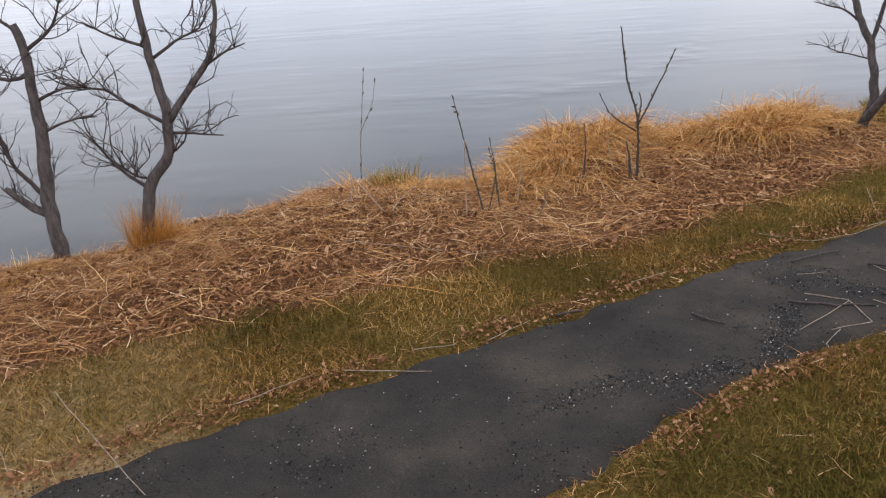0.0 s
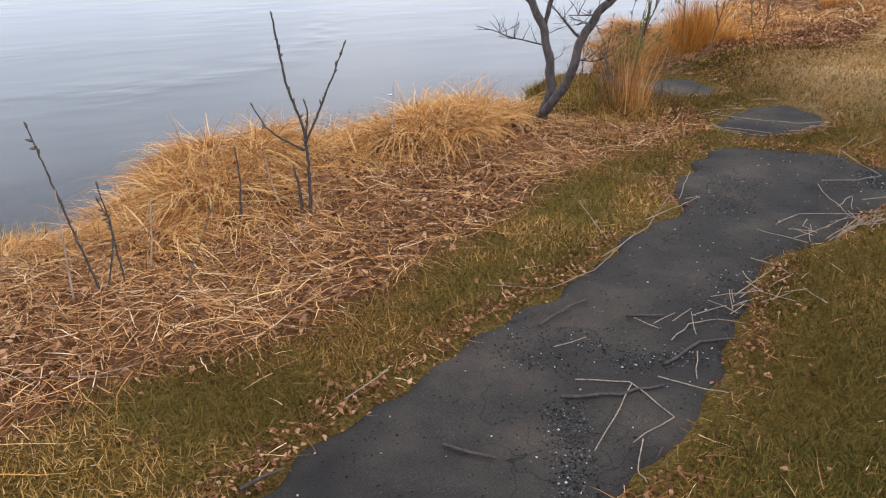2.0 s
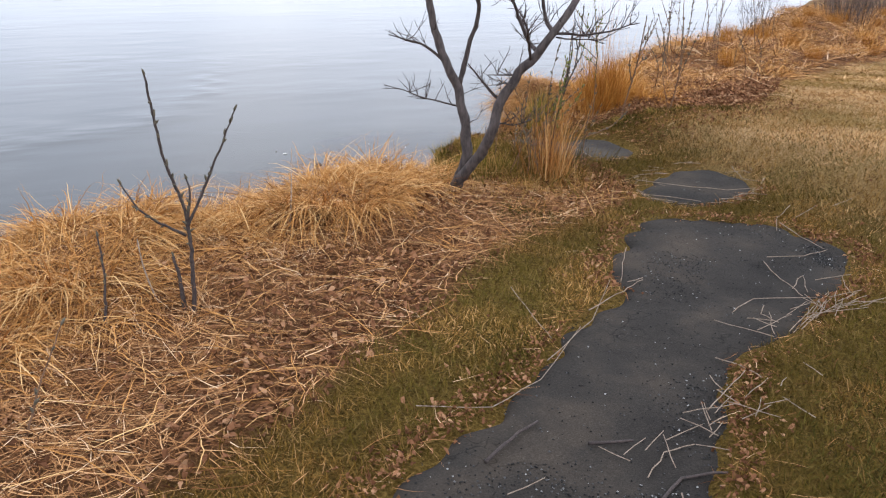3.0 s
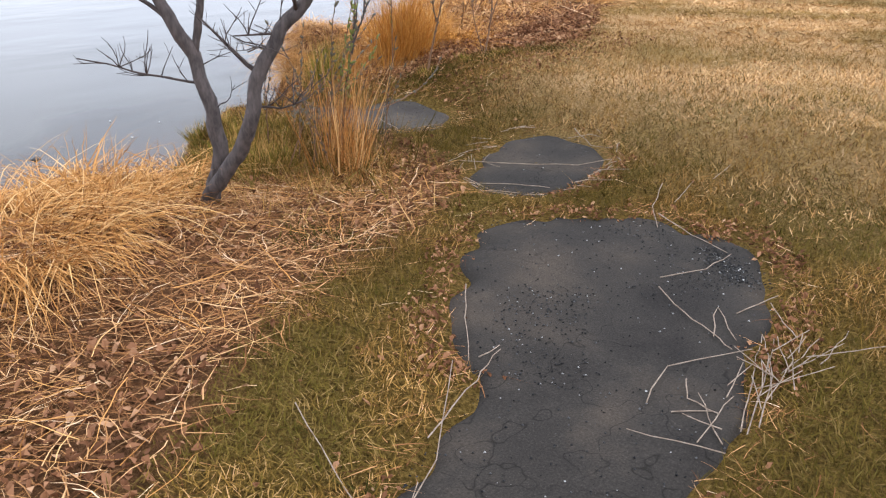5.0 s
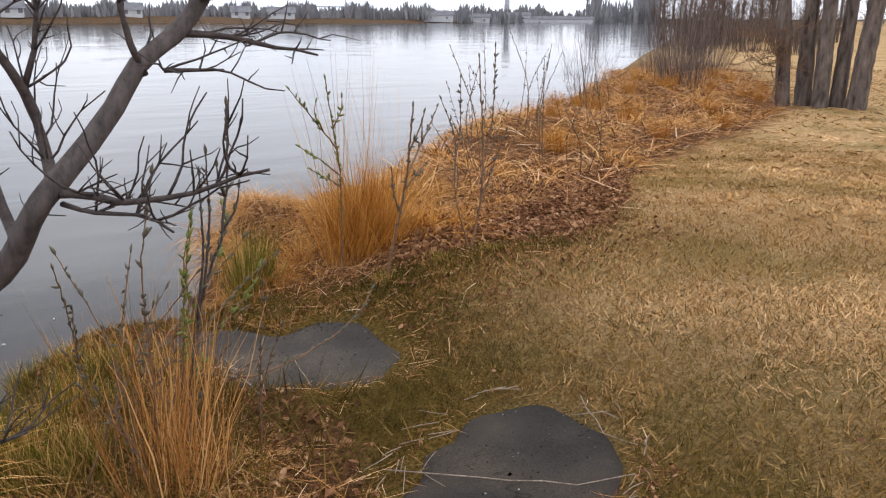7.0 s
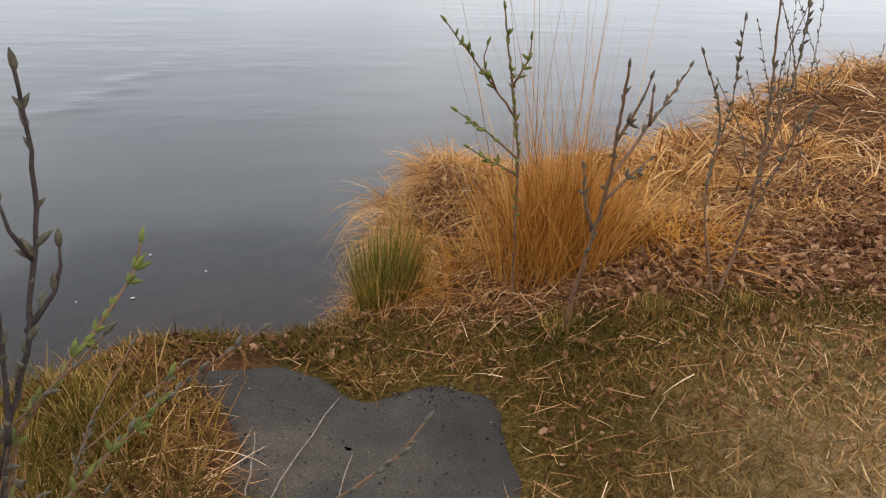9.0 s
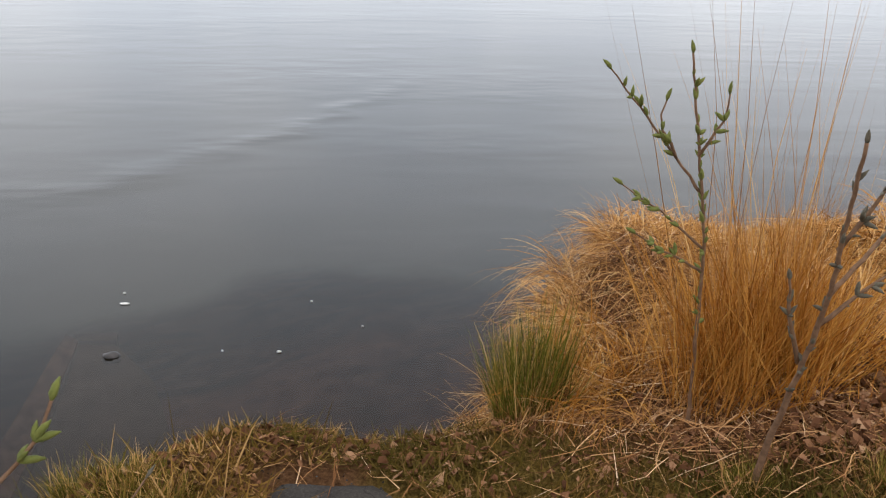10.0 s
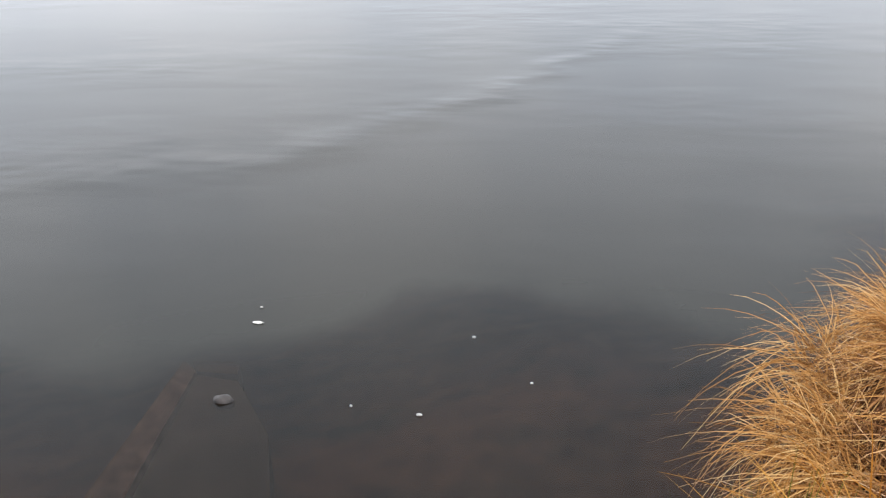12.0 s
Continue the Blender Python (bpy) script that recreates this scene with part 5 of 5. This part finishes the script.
way = np.stack([np.cos(a), np.sin(a) * 0.6, rng.uniform(-0.1, 0.4, 380)], 1)
v, f = blades(np.stack([x, y, 0.22 * np.exp(-x * x) * rng.uniform(0, 1, 380)], 1), way, rng.uniform(0.3, 0.9, 380), np.full(380, 0.014), np.full(380, 0.3), 3)
for hx, hy, hs in ((16.2, 12.3, 1.0), (10.0, 10.3, 0.5), (8.6, 9.6, 0.4)):
    ob = new("dead_brush", mesh_of("dead_brush", v, f, LITTER))
    ob.matrix_world = Matrix.LocRotScale((hx, hy, z_at(hx, hy)), None, (hs, hs, hs))
    tagged(ob, "flattened heap of grey dead stalks", "dead brush", "dead brush", "stuff")


def bare_tree_mesh(k):
    soup = Soup()
    line = resample([(0, 0, -0.3), (rng.normal(0, 0.2), rng.normal(0, 0.2), 4), (rng.normal(0, 0.5), rng.normal(0, 0.5), 10)], 0.6)
    tube(soup, line, [0.10, 0.07, 0.02], 6, 0.1)
    n = 240
    i = rng.integers(2, len(line), n)
    a = rng.uniform(0, 6.283, n)
    way = np.stack([np.cos(a), np.sin(a), rng.uniform(0.1, 1.2, n)], 1)
    way /= np.linalg.norm(way, axis=1)[:, None]
    v, f = blades(line[i], way, rng.uniform(0.8, 2.6, n), np.full(n, 0.05), np.full(n, -0.1), 3)
    soup.add(v, f)
    return soup.mesh("bare_tree", FARBRUSH)


GROVE = [bare_tree_mesh(k) for k in range(4)]
for _ in range(75):
    az, d = radians(rng.uniform(57.0, 75.0)), rng.uniform(62, 125)
    if az > radians(67.5):
        d = rng.uniform(100, 160)
    x, y = 3 + d * math.sin(az), 4.5 + d * math.cos(az)
    ob = new("tree", GROVE[int(rng.integers(4))])
    s = rng.uniform(0.7, 1.25)
    ob.matrix_world = Matrix.LocRotScale((x, y, z_at(x, y)), Euler((0, 0, rng.uniform(0, 6.28))), (s, s, s))
    tagged(ob, "leafless grey-brown tree in a far grove", "tree", "far grove")
UNDER = [brush_mesh("thicket", 90, 2.6, 2.2, width=0.03) for _ in range(2)]
for _ in range(22):
    az, d = radians(rng.uniform(56.8, 67.5)), rng.uniform(45, 80)
    x, y = 3 + d * math.sin(az), 4.5 + d * math.cos(az)
    ob = new("thicket", UNDER[int(rng.integers(2))])
    s = rng.uniform(0.8, 1.4)
    ob.matrix_world = Matrix.LocRotScale((x, y, z_at(x, y)), Euler((0, 0, rng.uniform(0, 6.28))), (s, s, s))
    tagged(ob, "dark leafless thicket under a far grove", "thicket", "far grove")


def box(soup, x0, y0, z0, x1, y1, z1):
    v = [(x, y, z) for x in (x0, x1) for y in (y0, y1) for z in (z0, z1)]
    soup.add(v, [(0, 1, 3, 2), (4, 6, 7, 5), (0, 4, 5, 1), (2, 3, 7, 6), (0, 2, 6, 4), (1, 5, 7, 3)])


def boxed(name, dims, parent, mat, label=""):
    s = Soup()
    box(s, *dims)
    return part(name, s.mesh(name, mat, False), parent, label)


fence = thing("fence", (88, 28, z_at(88, 28)), "weathered post and rail fence across the lawn", "fence")
fence.rotation_euler = (0, 0, radians(-62))
for i in range(14):
    boxed("post", (i * 2.4, -0.07, -0.2, i * 2.4 + 0.14, 0.07, 1.35), fence, FENCEWOOD)
for z in (0.45, 0.8, 1.15):
    boxed("rail", (0, -0.11, z, 33, -0.075, z + 0.12), fence, FENCEWOOD)

# ---- the far shore ----
def far_point(deg, d):
    return 3 + d * math.sin(radians(deg)), 4.5 + d * math.cos(radians(deg))


def far_woods():
    n = 9000
    deg = rng.uniform(-25, 57, n)
    near = np.interp(deg, [-25, 10, 18, 36, 45, 57], [185, 212, 225, 330, 430, 800])
    d = near + rng.uniform(6, 60, n) * near / 250
    x, y = 3 + d * np.sin(np.radians(deg)), 4.5 + d * np.cos(np.radians(deg))
    base = np.stack([x, y, height(x, y) - 0.3], 1)
    way = np.stack([rng.normal(0, 0.12, n), rng.normal(0, 0.12, n), np.ones(n)], 1)
    tall = near / 250 * (4.2 + 0.9 * np.sin(deg * 1.7) + 0.5 * np.sin(deg * 5.1)) * rng.uniform(0.4, 1.1, n)
    tall *= np.where((deg > 52.5) & (deg < 57), 2.2, 1.0)
    v, f = blades(base, way, tall, rng.uniform(0.5, 1.6, n) * near / 250, np.zeros(n), 2)
    return tagged(new("far_woods", mesh_of("far_woods", v, f, HAZYWOOD)), "low line of woods on the far shore, greyed by painted haze", "woods", kind="stuff")


far_woods()


def house(deg, d, w, h):
    x, y = far_point(deg, d)
    ob = thing("house", (x, y, z_at(x, y)), "small pale house on the far shore", "house", "houses on the far shore")
    ob.rotation_euler = (0, 0, radians(-deg))
    boxed("wall", (-w / 2, -3, -0.5, w / 2, 3, h), ob, WHITE)
    s = Soup()
    s.add([(-w / 2 - 0.4, -3.4, h), (w / 2 + 0.4, -3.4, h), (w / 2 + 0.4, 0, h + 2), (-w / 2 - 0.4, 0, h + 2), (w / 2 + 0.4, 3.4, h), (-w / 2 - 0.4, 3.4, h)], [(0, 1, 2, 3), (3, 2, 4, 5), (0, 3, 5, 0), (1, 4, 2, 1)][:2])
    part("roof", s.mesh("roof", ROOF, False), ob, "grey pitched roof")
    for k in (-0.3, 0.25):
        boxed("window", (w * k, -3.06, h * 0.35, w * k + 1.0, -3.0, h * 0.35 + 1.1), ob, ROOF, "dark window")


for deg, d, w, h in ((17.5, 232, 5, 1.6), (24, 265, 6, 1.8), (30.5, 300, 6, 1.6), (33, 310, 9, 1.6), (43, 420, 14, 2.6), (49.0, 560, 18, 4), (50.6, 600, 22, 5), (52, 640, 20, 5), (47.9, 560, 20, 3.5), (45.5, 460, 13, 3)):
    house(deg, d, w, h)


def truss_bridge():
    x, y = far_point(36.3, 430)
    ob = thing("bridge", (x, y, 0.5), "pale steel truss bridge far across the river", "bridge")
    ob.rotation_euler = (0, 0, radians(-36))
    boxed("deck", (-19, -2.5, 1.2, 19, 2.5, 1.9), ob, STEEL)
    for side in (-2.5, 2.2):
        boxed("chord", (-17, side, 5.6, 17, side + 0.35, 6.1), ob, STEEL)
        for i in range(9):
            x0 = -19 + i * 4.22
            s = Soup()
            tube(s, [(x0, side, 1.6), (x0 + 1.05, side, 3.7), (x0 + 2.11, side, 5.8)], [0.17, 0.17], 4)
            tube(s, [(x0 + 2.11, side, 5.8), (x0 + 3.2, side, 3.7), (x0 + 4.22, side, 1.6)], [0.17, 0.17], 4)
            part("brace", s.mesh("brace", STEEL, False), ob)
    for px in (-19, 18):
        boxed("pier", (px, -2.5, -3, px + 1.2, 2.5, 1.2), ob, STEEL)


truss_bridge()


def tower():
    x, y = far_point(47.4, 700)
    ob = thing("tower", (x, y, z_at(x, y)), "tall pale tower on the far shore", "tower")
    s = Soup()
    tube(s, [(0, 0, -1), (0, 0, 10), (0, 0, 19)], [2.6, 2.1, 1.9], 14)
    part("shaft", s.mesh("shaft", STEEL), ob)
    s = Soup()
    tube(s, [(0, 0, 18.5), (0, 0, 20), (0, 0, 25), (0, 0, 27)], [1.8, 3.6, 3.8, 2.0], 14)
    part("head", s.mesh("head", STEEL), ob)


tower()


# ---- low growth on the landing edge ----
x, y = spread(12000, 4.2, 5.8, 7.9, 9.3, lambda x, y: lip(x, y) * (path_distance(x, y) > 0.02) * (shore_distance(x, y) > 0.04))
lying("lip_grass", x, y, 0.075, 0.0045, LAWN, (0.2, 1.1), "short olive and brown grass on the landing edge", 0.2, 3)

x, y = spread(2600, 4.4, 5.9, 8.55, 9.3, lambda x, y: lip(x, y) * (path_distance(x, y) > 0.02) * (shore_distance(x, y) > 0.04) * 0.5)
leaves("lip_leaves", x, y, 0.03, "brown leaves on the landing edge")
# ---- rough growth round the landing shrub ----
x, y = 4.55 + rng.normal(0, 0.35, 5200), 7.75 + rng.normal(0, 0.45, 5200)
ok = (path_distance(x, y) > 0.02) & (shore_distance(x, y) > 0.08)
lying("rough_grass", x[ok], y[ok], 0.20, 0.0045, LAWN, (0.3, 1.3), "rough olive and straw grass round a shrub", 0.35, 3)
for _ in range(9):
    px, py = 4.5 + rng.normal(0, 0.16), 7.45 + rng.normal(0, 0.2)
    dx, dy, h = rng.normal(0.1, 0.2), rng.normal(0, 0.2), rng.uniform(0.35, 0.8)
    sapling((px, py), [[(px, py, -0.05), (px + dx * 0.5, py + dy * 0.5, h * 0.6), (px + dx, py + dy, h)], [(px + dx * 0.4, py + dy * 0.4, h * 0.45), (px + dx * 1.2 + 0.08, py + dy, h * 0.8)]],
            "thin brown shrub shoot in rough grass", SHOOT, BUD, 0.0045, 0.9, "shrub", False)

x, y = spread(2600, 5.2, 8.5, 7.4, 9.2, lambda x, y: grow_at(x, y))
lying("landing_straw", x, y, 0.15, 0.0027, LITTER, (0.0, 0.25), "thin straw scattered over the landing", 0.25, 3, zoff=0.015)
x, y = spread(3500, 5.2, 8.5, 7.6, 9.2, lambda x, y: grow_at(x, y) * 0.6)
leaves("landing_leaves", x, y, 0.024, "brown leaves scattered over the landing")
for x0, y0, x1, y1, n in ((1.72, 3.86, 1.42, 3.34, 1100), (0.95, 3.15, 1.3, 3.30, 700), (0.85, 2.78, 1.02, 2.55, 600), (4.75, 4.98, 4.95, 5.25, 700), (2.05, 4.0, 2.4, 3.9, 500), (0.4, 3.05, 0.8, 3.25, 500)):
    k = rng.uniform(0, 1, n)
    x, y = x0 + (x1 - x0) * k + rng.normal(0, 0.045, n), y0 + (y1 - y0) * k + rng.normal(0, 0.045, n)
    ok = path_distance(x, y) < 0
    grit("crumbs", x[ok], y[ok], -0.004 + 0.006 * wobble(x[ok], y[ok], 0.6, 22), 0.0065, "dark crumbled asphalt along a crack")
